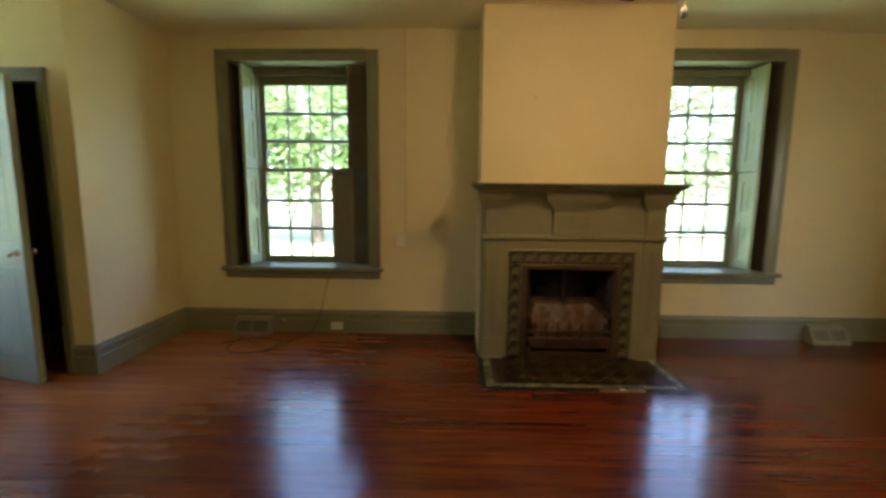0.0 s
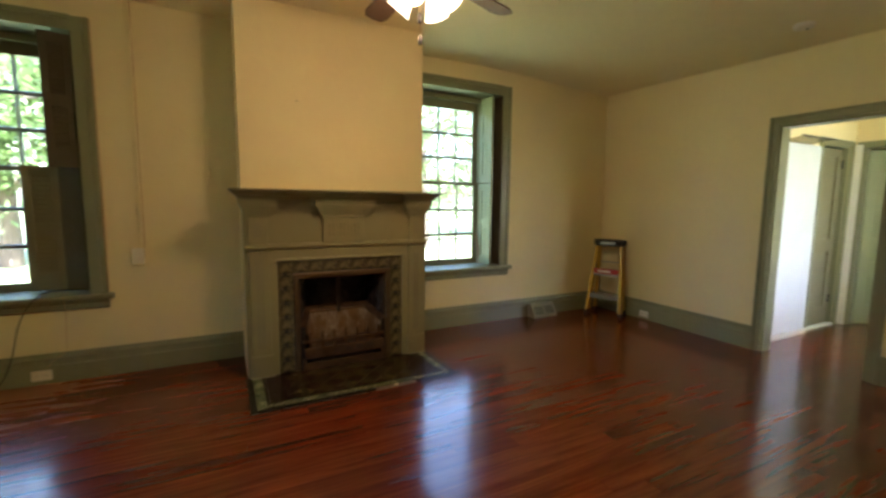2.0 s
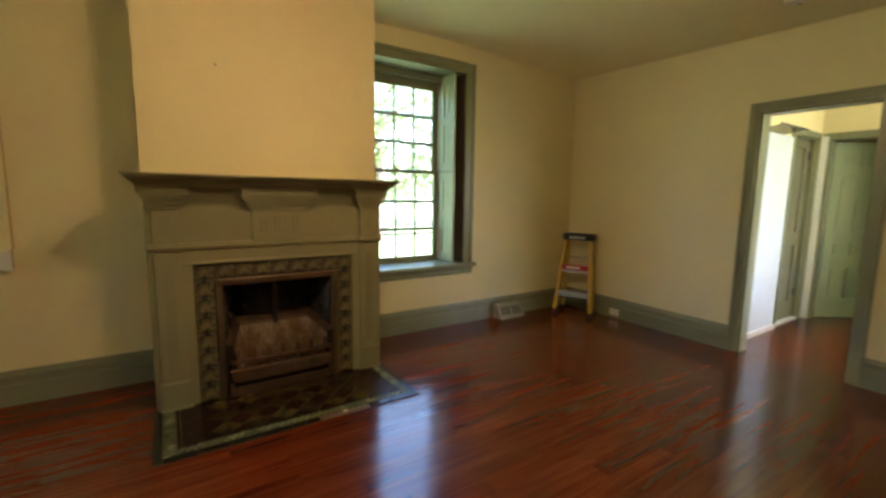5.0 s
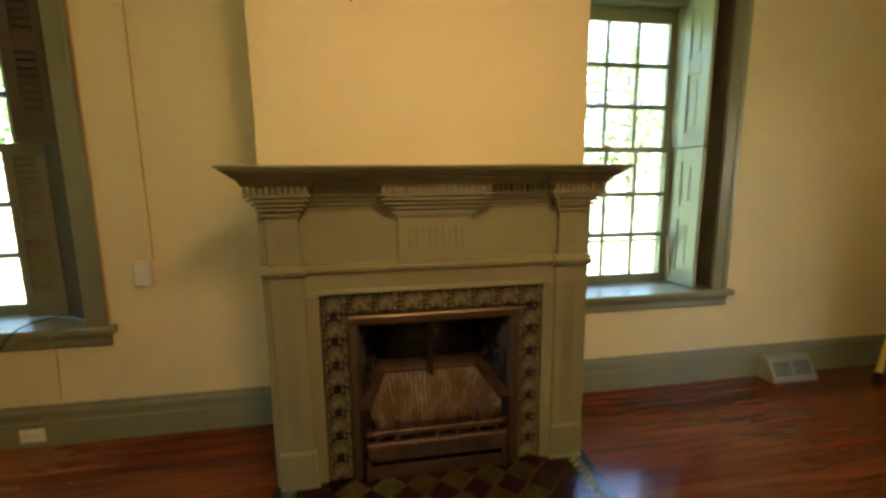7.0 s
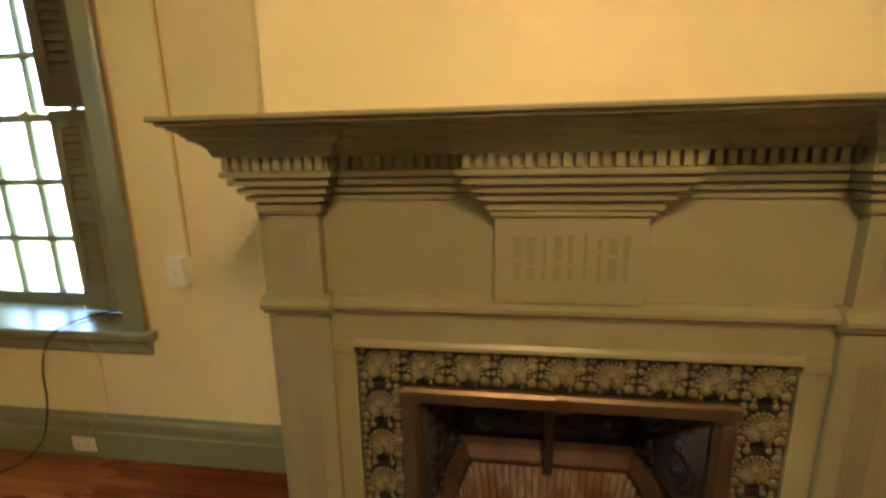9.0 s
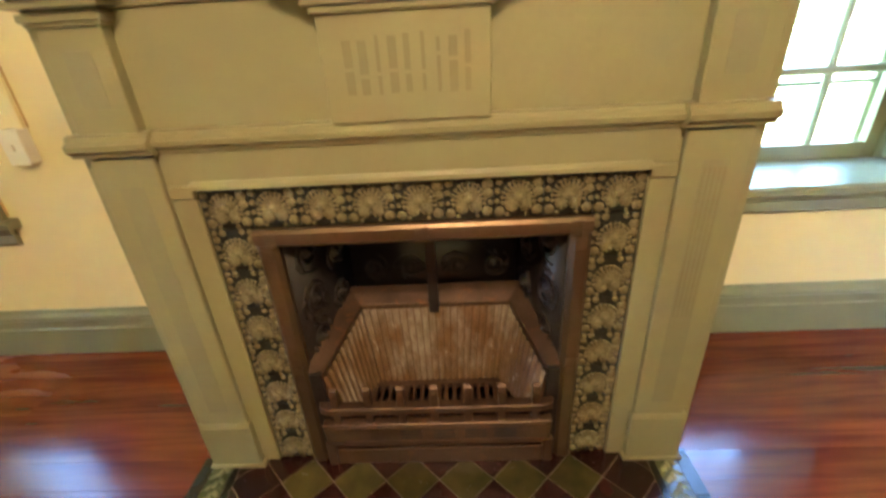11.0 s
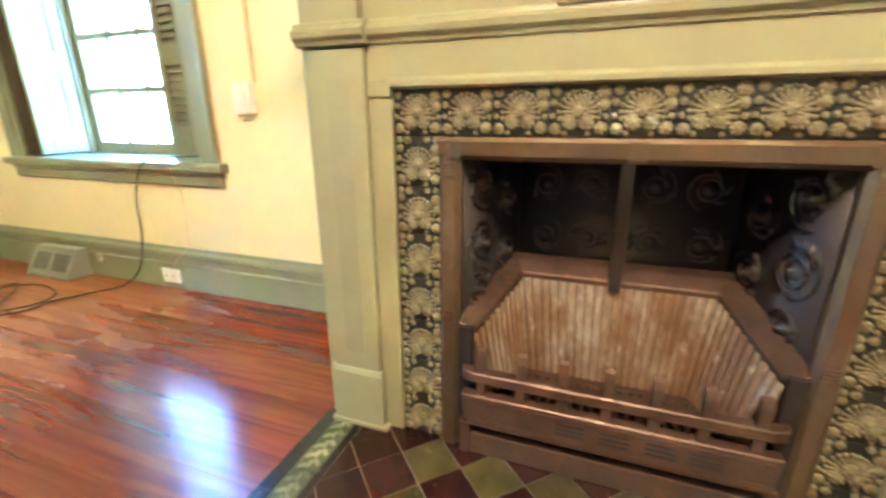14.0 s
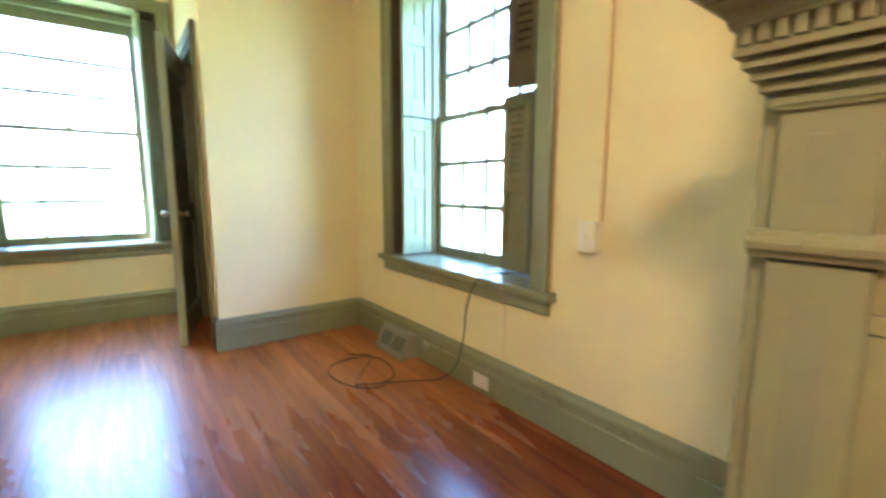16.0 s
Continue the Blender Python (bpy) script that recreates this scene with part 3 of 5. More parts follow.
for y, z in ((0, 0), (-0.16, 0.035)):
    bm = bmesh.new()
    tube(bm, [(-0.02, y, z), (0.6, y, z)], 0.006, 6)
    part("rail", bm, RUBBER, ws)


# ---- windows ----
GW, GD = 0.425, 0.28             # half of the glass's width; how deep the glass lies behind the wall's face


def sash(name, root, z0, z1, v, rows):
    """A sliding sash: four rails and stiles, thin muntins and single panes; v is its depth in the wall."""
    bm = bmesh.new()
    st = 0.05
    box(bm, -GW - st, -GW, v - 0.018, v + 0.018, z0, z1, 0.003)
    box(bm, GW, GW + st, v - 0.018, v + 0.018, z0, z1, 0.003)
    zb, zt = z0 + (0.064 if rows[0] else 0.035), z1 - (0.035 if rows[0] else 0.088)
    box(bm, -GW, GW, v - 0.018, v + 0.018, z0, zb, 0.003)
    box(bm, -GW, GW, v - 0.018, v + 0.018, zt, z1, 0.003)
    own = part(name, bm, TRIM, root)
    cuts = [-GW + GW / 2 * k for k in range(5)]
    zs = [zb + (zt - zb) / 3 * k for k in range(4)]
    for c in cuts[1:4]:
        bm = bmesh.new()
        prism(bm, [(c - 0.012, v - 0.004), (c - 0.006, v - 0.016), (c + 0.006, v - 0.016), (c + 0.012, v - 0.004), (c + 0.009, v + 0.012), (c - 0.009, v + 0.012)], 2, zb, zt)
        part("muntin", bm, TRIM, own)
    for z in zs[1:3]:
        bm = bmesh.new()
        prism(bm, [(v - 0.005, z - 0.017), (v - 0.018, z - 0.009), (v - 0.018, z + 0.009), (v - 0.005, z + 0.017), (v + 0.014, z + 0.013), (v + 0.014, z - 0.013)], 0, -GW, GW)
        part("muntin", bm, TRIM, own)
    for i in range(4):
        for j in range(3):
            bm = bmesh.new()
            box(bm, cuts[i], cuts[i + 1], v + 0.001, v + 0.004, zs[j], zs[j + 1])
            part("pane", bm, GLASS, own).visible_shadow = False


def panel_shutter(root, hinge, turn, z0, z1, width):
    """A leaf with two recessed panels; its hinge stands at (u, v) and turn gives its way from there."""
    bm = bmesh.new()
    t, s = 0.028, 0.055
    mid = (z0 + z1) / 2 + 0.03
    box(bm, 0, s, 0, t, z0, z1, 0.003)
    box(bm, width - s, width, 0, t, z0, z1, 0.003)
    for a, b in ((z0, z0 + 0.09), (mid - 0.045, mid + 0.045), (z1 - 0.08, z1)):
        box(bm, s, width - s, 0, t, a, b, 0.003)
    own = part("shutter", bm, SHUTTER, root, "pale green panelled shutter leaf")
    for a, b in ((z0 + 0.09, mid - 0.045), (mid + 0.045, z1 - 0.08)):
        bm = bmesh.new()
        box(bm, s, width - s, 0.010, 0.018, a, b)
        box(bm, s + 0.035, width - s - 0.035, 0.005, 0.023, a + 0.035, b - 0.035, 0.004)
        part("panel", bm, SHUTTER, own)
    own.matrix_basis = pose(hinge[0], hinge[1], 0, 0, 0, turn)


def louver_shutter(root, a, b, z0, z1, material):
    """A louvred leaf from plan point a to b: frame, two banks of slanted slats and a dark sheet for the gaps' shade."""
    a, b = Vector(a), Vector(b)
    width, turn = (b - a).length, math.degrees(math.atan2(b.y - a.y, b.x - a.x))
    t, s = 0.03, 0.045
    mid = (z0 + z1) / 2
    bm = bmesh.new()
    box(bm, 0, s, 0, t, z0, z1, 0.003)
    box(bm, width - s, width, 0, t, z0, z1, 0.003)
    for p, q in ((z0, z0 + 0.13), (mid - 0.04, mid + 0.04), (z1 - 0.07, z1)):
        box(bm, s, width - s, 0, t, p, q, 0.003)
    own = part("louvered_shutter", bm, material, root, "dull olive louvred shutter leaf, swung part open")
    for p, q in ((z0 + 0.13, mid - 0.04), (mid + 0.04, z1 - 0.07)):
        n = int((q - p) / 0.032)
        for k in range(n):
            z = p + (k + 0.5) * (q - p) / n
            bm = bmesh.new()
            prism(bm, [(0.003, z - 0.015), (0.007, z - 0.018), (0.026, z + 0.017), (0.022, z + 0.019)], 0, s - 0.004, width - s + 0.004)
            part("slat", bm, material, own)
    # added dark sheet behind the slats, standing in for shade in the slots
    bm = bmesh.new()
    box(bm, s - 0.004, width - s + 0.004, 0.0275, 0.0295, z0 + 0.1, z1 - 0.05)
    part("slot_shade", bm, POCKET, own)
    own.matrix_basis = pose(a.x, a.y, 0, 0, 0, turn)


def window(name, m, left, right, label, storm=False):
    """A deep-set twelve-over-twelve sash window with casing, stool, apron, lined reveal and shutters. u along the wall, v outwards."""
    root = thing(name, m, label, "window", kind="structure")
    prof = [(0, 0.0), (0, -0.016), (0.065, -0.016), (0.070, -0.026), (0.094, -0.028), (0.100, -0.022), (0.100, 0.0)]
    for sx in (1, -1):
        bm = bmesh.new()
        prism(bm, [(sx * (WO - 0.005 + a), b - 0.001) for a, b in prof], 2, 0.62, 2.54)
        part("casing_leg", bm, TRIM, root)
    bm = bmesh.new()
    prism(bm, [(b - 0.001, 2.445 + a) for a, b in prof], 0, -WO + 0.005, WO - 0.005)
    part("casing_head", bm, TRIM, root)
    bm = bmesh.new()
    prism(bm, [(GD - 0.03, 0.585), (-0.045, 0.585), (-0.052, 0.592), (-0.052, 0.612), (-0.044, 0.622), (GD - 0.03, 0.628)], 0, -WO - 0.13, WO + 0.13)
    box(bm, -WO - 0.13, -WO, 0.0, 0.001, 0.59, 0.61)
    part("stool", bm, TRIM, root, "worn sage green window stool")
    bm = bmesh.new()
    prism(bm, [(-0.001, 0.515), (-0.012, 0.515), (-0.020, 0.524), (-0.020, 0.560), (-0.030, 0.572), (-0.032, 0.584), (-0.001, 0.584)], 0, -WO - 0.10, WO + 0.10)
    part("apron", bm, TRIM, root)
    bm = bmesh.new()
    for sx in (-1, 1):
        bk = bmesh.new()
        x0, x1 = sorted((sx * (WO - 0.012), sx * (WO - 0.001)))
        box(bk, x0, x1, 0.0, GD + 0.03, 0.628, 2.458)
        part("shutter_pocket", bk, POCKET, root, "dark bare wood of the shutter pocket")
    box(bm, -WO + 0.012, WO - 0.012, 0.0, GD + 0.03, 2.446, 2.458)
    part("reveal_lining", bm, TRIM, root)
    bm = bmesh.new()
    for sx in (1, -1):
        box(bm, sx * (GW + 0.045), sx * (WO - 0.012), GD - 0.055, GD + 0.05, 0.628, 2.446, 0.003)
    box(bm, -GW - 0.045, GW + 0.045, GD - 0.055, GD + 0.05, 2.398, 2.446, 0.003)
    box(bm, -GW - 0.09, GW + 0.09, GD - 0.075, GD - 0.055, 2.385, 2.43, 0.003)
    box(bm, -GW - 0.045, GW + 0.045, GD - 0.03, GD + 0.05, 0.600, 0.622, 0.002)
    part("window_frame", bm, TRIM, root)
    sash("lower_sash", root, 0.622, 1.535, GD - 0.005, (True,))
    sash("upper_sash", root, 1.505, 2.400, GD + 0.035, (False,))
    bm = bmesh.new()
    box(bm, -0.028, 0.028, GD - 0.020, GD + 0.012, 1.535, 1.545, 0.002)
    lathe(bm, [(0.014, 1.545), (0.012, 1.553), (0.005, 1.558)], 10, 0.0, GD - 0.004)
    part("sash_lock", bm, BRASS, root, "small aged brass sash lock")
    if storm:
        bm = bmesh.new()
        box(bm, -GW - 0.09, GW + 0.09, GD + 0.095, GD + 0.115, 0.890, 0.908, 0.002)
        for sx in (-1, 1):
            box(bm, sx * (GW + 0.09), sx * (GW + 0.055), GD + 0.095, GD + 0.115, 0.62, 2.44, 0.002)
        part("storm_sash", bm, TRIM, root, "thin outer storm sash rail")
    for side, kind in ((-1, left), (1, right)):
        if kind == "panel":
            for z0, z1 in ((0.635, 1.520), (1.527, 2.435)):
                panel_shutter(root, (side * 0.512 + (0.0 if side > 0 else 0.014), 0.008), 90 + side * 4, z0, z1, 0.216)
        elif kind == "louver":
            louver_shutter(root, (0.440, -0.020), (0.604, 0.018), 1.522, 2.42, LOUVER_SHADED)
            louver_shutter(root, (0.243, 0.161), (0.444, 0.143), 0.640, 1.536, LOUVER)
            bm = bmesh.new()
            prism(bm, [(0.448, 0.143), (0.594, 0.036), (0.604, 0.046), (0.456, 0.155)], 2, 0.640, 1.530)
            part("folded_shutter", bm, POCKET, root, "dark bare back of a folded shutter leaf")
    return root


window("window_1", pose(W1, Y_N, 0), "panel", "louver", "deep-set sash window with sage casing, panelled and louvred shutters")
bm = bmesh.new()
box(bm, W1 + WO + 0.0955, W1 + WO + 0.103, Y_N - 0.006, Y_N - 0.0005, 0.63, 2.54, 0.001)
tagged(part("caulk_joint", bm, STAINED), "orange-stained caulk along a window casing", "caulk", kind="structure")
window("window_2", pose(W2, Y_N, 0), "panel", "panel", "deep-set sash window with sage casing and panelled shutters", True)
window("window_3", pose(X_W, W3, 0, 0, 0, 90), "panel", "panel", "deep-set sash window with sage casing in the end wall")

bm = bmesh.new()
prism(bm, [(2.850, 0.6285), (2.868, 0.6285), (2.822, 0.948), (2.806, 0.945)], 1, Y_N + 0.196, Y_N + 0.212)
tagged(part("prop_stick", bm, PROPWOOD), "short tan wooden stick leaning in a window corner", "stick")


# ---- mantelpiece ----
mantel = thing("mantelpiece", pose(MC, 0, 0), "sage green painted wooden mantelpiece with dentil cornice and pilasters", "mantelpiece")
Y_TILE, Y_IN, Y_PIL, Y_FR = 3.404, 3.392, 3.378, 3.392
TW, TH = 0.4895, 0.878          # half width and height of the tiled panel
PO = 0.7075                     # half of the mantel's width


def mpart(name, label="", mat_=None, *boxes, bev=0.003):
    bm = bmesh.new()
    for b in boxes:
        box(bm, *b, bev)
    return part(name, bm, mat_ or MANTEL, mantel, label)


for sx in (-1, 1):
    lo, hi = sorted((sx * PO, sx * (TW + 0.012)))
    # inner jamb, pilaster shaft with a sunk field, plinth and cap block
    a, b = sorted((sx * TW, sx * (TW + 0.055)))
    mpart("jamb_strip", "", None, (a, b, Y_IN, BR_Y, 0.0, TH - 0.032))
    mpart("jamb_block", "", None, (a, b, Y_IN - 0.004, BR_Y, TH - 0.030, TH))
    bm = bmesh.new()
    p0, p1 = sorted((sx * (TW + 0.055), sx * (PO - 0.030)))
    y0, y1 = Y_PIL, BR_Y
    box(bm, p0, p1, y0, y1, 0.175, 0.945, 0.003)
    s0, s1 = sorted((sx * (PO - 0.031), sx * PO))
    mpart("backing_strip", "", None, (s0, s1, Y_PIL + 0.020, BR_Y, 0.0, 0.95))
    g0, g1 = sorted((sx * (TW + 0.054), sx * (TW + 0.056)))
    mpart("groove_fillet", "", PATCH, (g0, g1, Y_PIL + 0.003, BR_Y - 0.01, 0.02, 0.945), bev=0)
    bq = bmesh.new()
    box(bq, p0 + 0.040, p1 - 0.040, Y_PIL - 0.0012, Y_PIL + 0.001, 0.225, 0.885)
    part("filled_patch", bq, PATCH, mantel, "faint tall filler patch")
    if sx > 0:
        for k in range(5):
            bq = bmesh.new()
            x = p0 + 0.046 + k * (p1 - p0 - 0.092) / 4
            box(bq, x - 0.003, x + 0.003, Y_PIL - 0.0026, Y_PIL - 0.001, 0.50, 0.87, 0.0005)
            part("worn_reed", bq, REED, mantel)
    part("pilaster", bm, MANTEL, mantel)
    bm = bmesh.new()
    prism(bm, [(y0 - 0.007, 0.016), (y0 - 0.007, 0.165), (y0 - 0.002, 0.178), (y1, 0.178), (y1, 0.016)], 0, p0 - 0.006, p1 + 0.008)
    box(bm, p0 - 0.014, p1 + 0.020, y0 - 0.014, y1, 0.006, 0.018, 0.002)
    part("plinth", bm, MANTEL, mantel)
    f0, f1 = sorted((sx * (TW + 0.062), sx * (PO - 0.030)))
    bm = bmesh.new()
    box(bm, f0, f1, Y_PIL - 0.002, BR_Y, 0.992, 1.196, 0.003)
    part("frieze_block", bm, MANTEL, mantel)
    bm = bmesh.new()
    box(bm, f0 + 0.035, f1 - 0.035, Y_PIL - 0.0035, Y_PIL, 1.045, 1.15, 0.001)
    part("filled_patch", bm, PATCH, mantel, "faint rectangular filler patch")
    bm = bmesh.new()
    box(bm, f0 - 0.010, f1 + 0.010, Y_PIL - 0.010, BR_Y, 1.190, 1.200, 0.002)
    part("necking", bm, MANTEL, mantel)
    # side return of the mantel
    r0, r1 = sorted((sx * (PO - 0.032), sx * PO))
    mpart("side_return", "", None, (r0, r1, Y_PIL + 0.018, BR_Y - 0.001, 0.95, 1.34))
mpart("lintel", "", None, (-TW - 0.055, TW + 0.055, Y_IN, BR_Y, TH, 0.965))
bm = bmesh.new()
prism(bm, [(Y_TILE, TH - 0.016), (Y_IN - 0.010, TH - 0.010), (Y_IN - 0.010, TH), (Y_IN - 0.004, TH + 0.008), (Y_TILE, TH + 0.008)], 0, -TW, TW)
part("lintel_bead", bm, MANTEL, mantel)
mpart("frieze", "", None, (-PO + 0.03, PO - 0.03, Y_FR + 0.012, BR_Y, 0.965, 1.34))

# architrave moulding, breaking forward over each pilaster
ARCH = [(0.0, 0.950), (-0.010, 0.952), (-0.012, 0.960), (-0.022, 0.966), (-0.024, 0.978), (-0.014, 0.986), (-0.012, 0.994), (0.0, 0.998)]
for x0, x1, y in ((-TW - 0.052, TW + 0.052, Y_FR + 0.004), (-PO + 0.012, -TW - 0.048, Y_PIL), (TW + 0.048, PO - 0.012, Y_PIL)):
    bm = bmesh.new()
    prism(bm, [(y + a, z) for a, z in ARCH] + [(BR_Y, 0.998), (BR_Y, 0.950)], 0, x0 - 0.006, x1 + 0.006)
    part("architrave", bm, MANTEL, mantel)

# middle tablet with its patch of worn reeds
mpart("tablet", "", None, (-0.158, 0.158, Y_PIL - 0.002, BR_Y, 0.992, 1.190))
rnd = random.Random(5)
for k in range(9):
    x = -0.108 + k * 0.028 + rnd.uniform(-0.002, 0.002)
    w, cut = rnd.choice((0.004, 0.006, 0.0085)), rnd.uniform(1.075, 1.115)
    for z0, z1 in ((1.040 + rnd.uniform(0, 0.006), cut - 0.003), (cut + 0.003, 1.148 - rnd.uniform(0, 0.010))):
        bm = bmesh.new()
        box(bm, x - w, x + w, Y_PIL - 0.0035, Y_PIL - 0.001, z0, z1, 0.0007)
        part("filled_reed", bm, REED, mantel, "faint upright filler strip")
mpart("tablet_necking", "", None, (-0.166, 0.166, Y_PIL - 0.010, BR_Y, 1.184, 1.196))

# stepped cornice: each run steps forward as it rises, and sideways at its free ends
STEPS = [(0.000, 1.196), (0.017, 1.198), (0.017, 1.212), (0.005, 1.2125), (0.005, 1.219), (0.032, 1.2195), (0.032, 1.2315), (0.018, 1.232), (0.018, 1.237),
         (0.046, 1.2375), (0.046, 1.249), (0.033, 1.2495), (0.033, 1.2545), (0.061, 1.255), (0.061, 1.2665), (0.048, 1.267), (0.048, 1.272), (0.073, 1.2725), (0.073, 1.284), (0.062, 1.2845)]
CROWN = [(0.062, 1.314), (0.080, 1.3145), (0.081, 1.3205), (0.083, 1.3215), (0.085, 1.328), (0.090, 1.335), (0.099, 1.341), (0.108, 1.345), (0.110, 1.346), (0.116, 1.3465), (0.116, 1.353),
         (0.121, 1.3535), (0.126, 1.359), (0.135, 1.3635), (0.144, 1.366), (0.149, 1.3665)]


def moulding(name, profile, x0, x1, y, spread, parent, reach=0.0):
    """A stack of outlines that grows forward and sideways with the profile's pairs of growth and height."""
    bm = bmesh.new()
    rings = []
    for g, z in profile:
        f = g + reach * max(0.0, (z - 1.3145) / 0.052)
        a, b = x0 - g * spread[0], x1 + g * spread[1]
        rings.append([bm.verts.new(p) for p in ((a, BR_Y - 0.001, z), (a, y - f, z), (b, y - f, z), (b, BR_Y - 0.001, z))])
    for p, q in zip(rings, rings[1:]):
        for k in range(4):
            bm.faces.new((p[k], p[(k + 1) % 4], q[(k + 1) % 4], q[k]))
    bm.faces.new(rings[0][::-1])
    bm.faces.new(rings[-1])
    return part(name, bm, MANTEL, parent)


def cornice(name, x0, x1, y, spread, low=0, reach=0.0):
    """One run of the cornice: stepped bed moulding, a band with its dentils, and the crown above."""
    f = 0.062
    own = moulding(name, STEPS[low:], x0, x1, y, spread, mantel)
    lo, hi = x0 - f * spread[0], x1 + f * spread[1]
    bm = bmesh.new()
    box(bm, lo, hi, y - f, BR_Y - 0.0012, 1.2845, 1.314)
    part("dentil_band", bm, MANTEL, own)
    moulding("crown", CROWN, x0, x1, y, spread, own, reach)
    n = max(2, round((hi - lo) / 0.0235))
    for k in range(n):
        c = lo + (k + 0.5) * (hi - lo) / n
        bm = bmesh.new()
        box(bm, c - 0.0072, c + 0.0072, y - f - 0.016, y - f + 0.001, 1.287, 1.3135, 0.001)
        part("dentil", bm, MANTEL, own)
    if x0 < -0.55 or x1 > 0.55 and x0 > 0:
        sx = -1 if x0 < 0 else 1
        edge = lo if sx < 0 else hi
        for k in range(5):
            c = y - f + 0.018 + k * 0.0235
            bm = bmesh.new()
            a, b = sorted((edge, edge + sx * 0.013))
            box(bm, a, b, c - 0.0072, c + 0.0072, 1.287, 1.3135, 0.001)
            part("dentil", bm, MANTEL, own)


cornice("cornice_run", -TW - 0.064, TW + 0.064, Y_FR + 0.036, (0, 0), 5, 0.040)
cornice("corner_corbel", -PO + 0.028, -TW - 0.062, Y_PIL + 0.002, (0.70, 0.9))
cornice("corner_corbel", TW + 0.062, PO - 0.028, Y_PIL + 0.002, (0.9, 0.70))
cornice("tablet_corbel", -0.160, 0.160, Y_PIL + 0.002, (1.0, 1.0))
SHELF_F, SHELF_S = 3.198, 0.790
for z0, z1, back in ((1.3665, 1.371, 0.022), (1.371, 1.379, 0.010), (1.379, 1.388, 0.0)):
    bm = bmesh.new()
    box(bm, -SHELF_S + back, SHELF_S - back, SHELF_F + back, BR_Y - 0.001, z0, z1, 0.0025)
    part("shelf_board" if back == 0 else "shelf_moulding", bm, MANTEL, mantel)

# ---- tiled surround ----
surround = thing("tile_surround", pose(MC, Y_TILE, 0), "olive relief-glazed shell and flower tiles round a fire opening", "tile surround")
bm = bmesh.new()
IN = 0.380                      # half width inside the tiles
box(bm, -TW, -IN + 0.003, 0.004, BR_Y - Y_TILE - 0.001, 0.006, TH)
box(bm, IN - 0.003, TW, 0.004, BR_Y - Y_TILE - 0.001, 0.006, TH)
box(bm, -IN, IN, 0.004, BR_Y - Y_TILE - 0.001, TH - 0.112, TH)
part("grout_bed", bm, MORTAR, surround)


def dome(bm, cx, cz, rx, rz, h, turn=0.0, n=7, y=0.0, index=1):
    """A low rounded boss on the tile's face, which looks to -y."""
    c, s = math.cos(turn), math.sin(turn)
    rings = []
    for f, d in ((1.0, 0.0), (0.72, 0.62), (0.0, 1.0)):
        if f == 0:
            rings.append([bm.verts.new((cx, y - h, cz))])
            continue
        rings.append([bm.verts.new((cx + f * (rx * math.cos(k * math.tau / n) * c - rz * math.sin(k * math.tau / n) * s), y - h * d,
                                    cz + f * (rx * math.cos(k * math.tau / n) * s + rz * math.sin(k * math.tau / n) * c))) for k in range(n)])
    for k in range(n):
        a, b = rings[0], rings[1]
        bm.faces.new((a[k], a[(k + 1) % n], b[(k + 1) % n], b[k])).material_index = index
        bm.faces.new((b[k], b[(k + 1) % n], rings[2][0])).material_index = index


def flower(bm, cx, cz, r, h, y=0.0, turn=0.3):
    """A round blossom: a low disc with a lobed raised rim and a button in the middle."""
    dome(bm, cx, cz, 0.96 * r, 0.96 * r, h * 0.86, 0, 12, y)
    for k in range(7):
        a = turn + k * math.tau / 7
        dome(bm, cx + 0.68 * r * math.cos(a), cz + 0.68 * r * math.sin(a), 0.24 * r, 0.30 * r, h * 0.96, a, 6, y)
    dome(bm, cx, cz, 0.22 * r, 0.22 * r, h * 1.15, 0, 6, y)


def shell_tile(s):
    """A moulded tile: a scalloped fan over a trefoil of blossoms, with loose blossoms round it on a dark ground."""
    bm = bmesh.new()
    h = s / 2
    box(bm, -h + 0.0006, h - 0.0006, -0.002, 0.006, -h + 0.0006, h - 0.0006, 0.0008)
    y = -0.002
    R, oz = h * 0.70, -h * 0.20
    for k in range(13):
        a = radians(-14 + k * 17.4)
        dome(bm, 0.58 * R * math.cos(a), oz + 0.62 * R * math.sin(a), 0.42 * R, 0.105 * R, 0.0046, a, 8, y)
        dome(bm, 0.95 * R * math.cos(a), oz + 1.03 * R * math.sin(a), 0.115 * R, 0.145 * R, 0.0062, a, 8, y)
    flower(bm, 0.0, -h * 0.08, h * 0.29, 0.0095, y - 0.0015, 0.9)
    flower(bm, -h * 0.27, -h * 0.50, h * 0.30, 0.0092, y - 0.0005, 0.2)
    flower(bm, h * 0.27, -h * 0.50, h * 0.29, 0.0088, y - 0.0005, 0.6)
    for cx, cz, r in ((0.76, 0.46, 0.25), (0.78, 0.06, 0.22), (-0.84, 0.12, 0.15), (-0.78, 0.52, 0.18), (-0.76, -0.74, 0.23), (-0.44, -0.88, 0.11),
                      (0.75, -0.70, 0.24), (0.34, -0.89, 0.10), (-0.80, 0.84, 0.15), (-0.44, 0.82, 0.17), (0.40, 0.85, 0.14), (0.76, 0.84, 0.15), (-0.86, -0.30, 0.12), (0.87, -0.32, 0.12)):
        flower(bm, cx * h, cz * h, r * h, 0.0068, y, cx * 3)
    return mesh_of("relief_tile", bm, [TILE_DARK, TILE_GOLD], True)


PITCH = 2 * TW / 9
tile_mesh = shell_tile(PITCH)
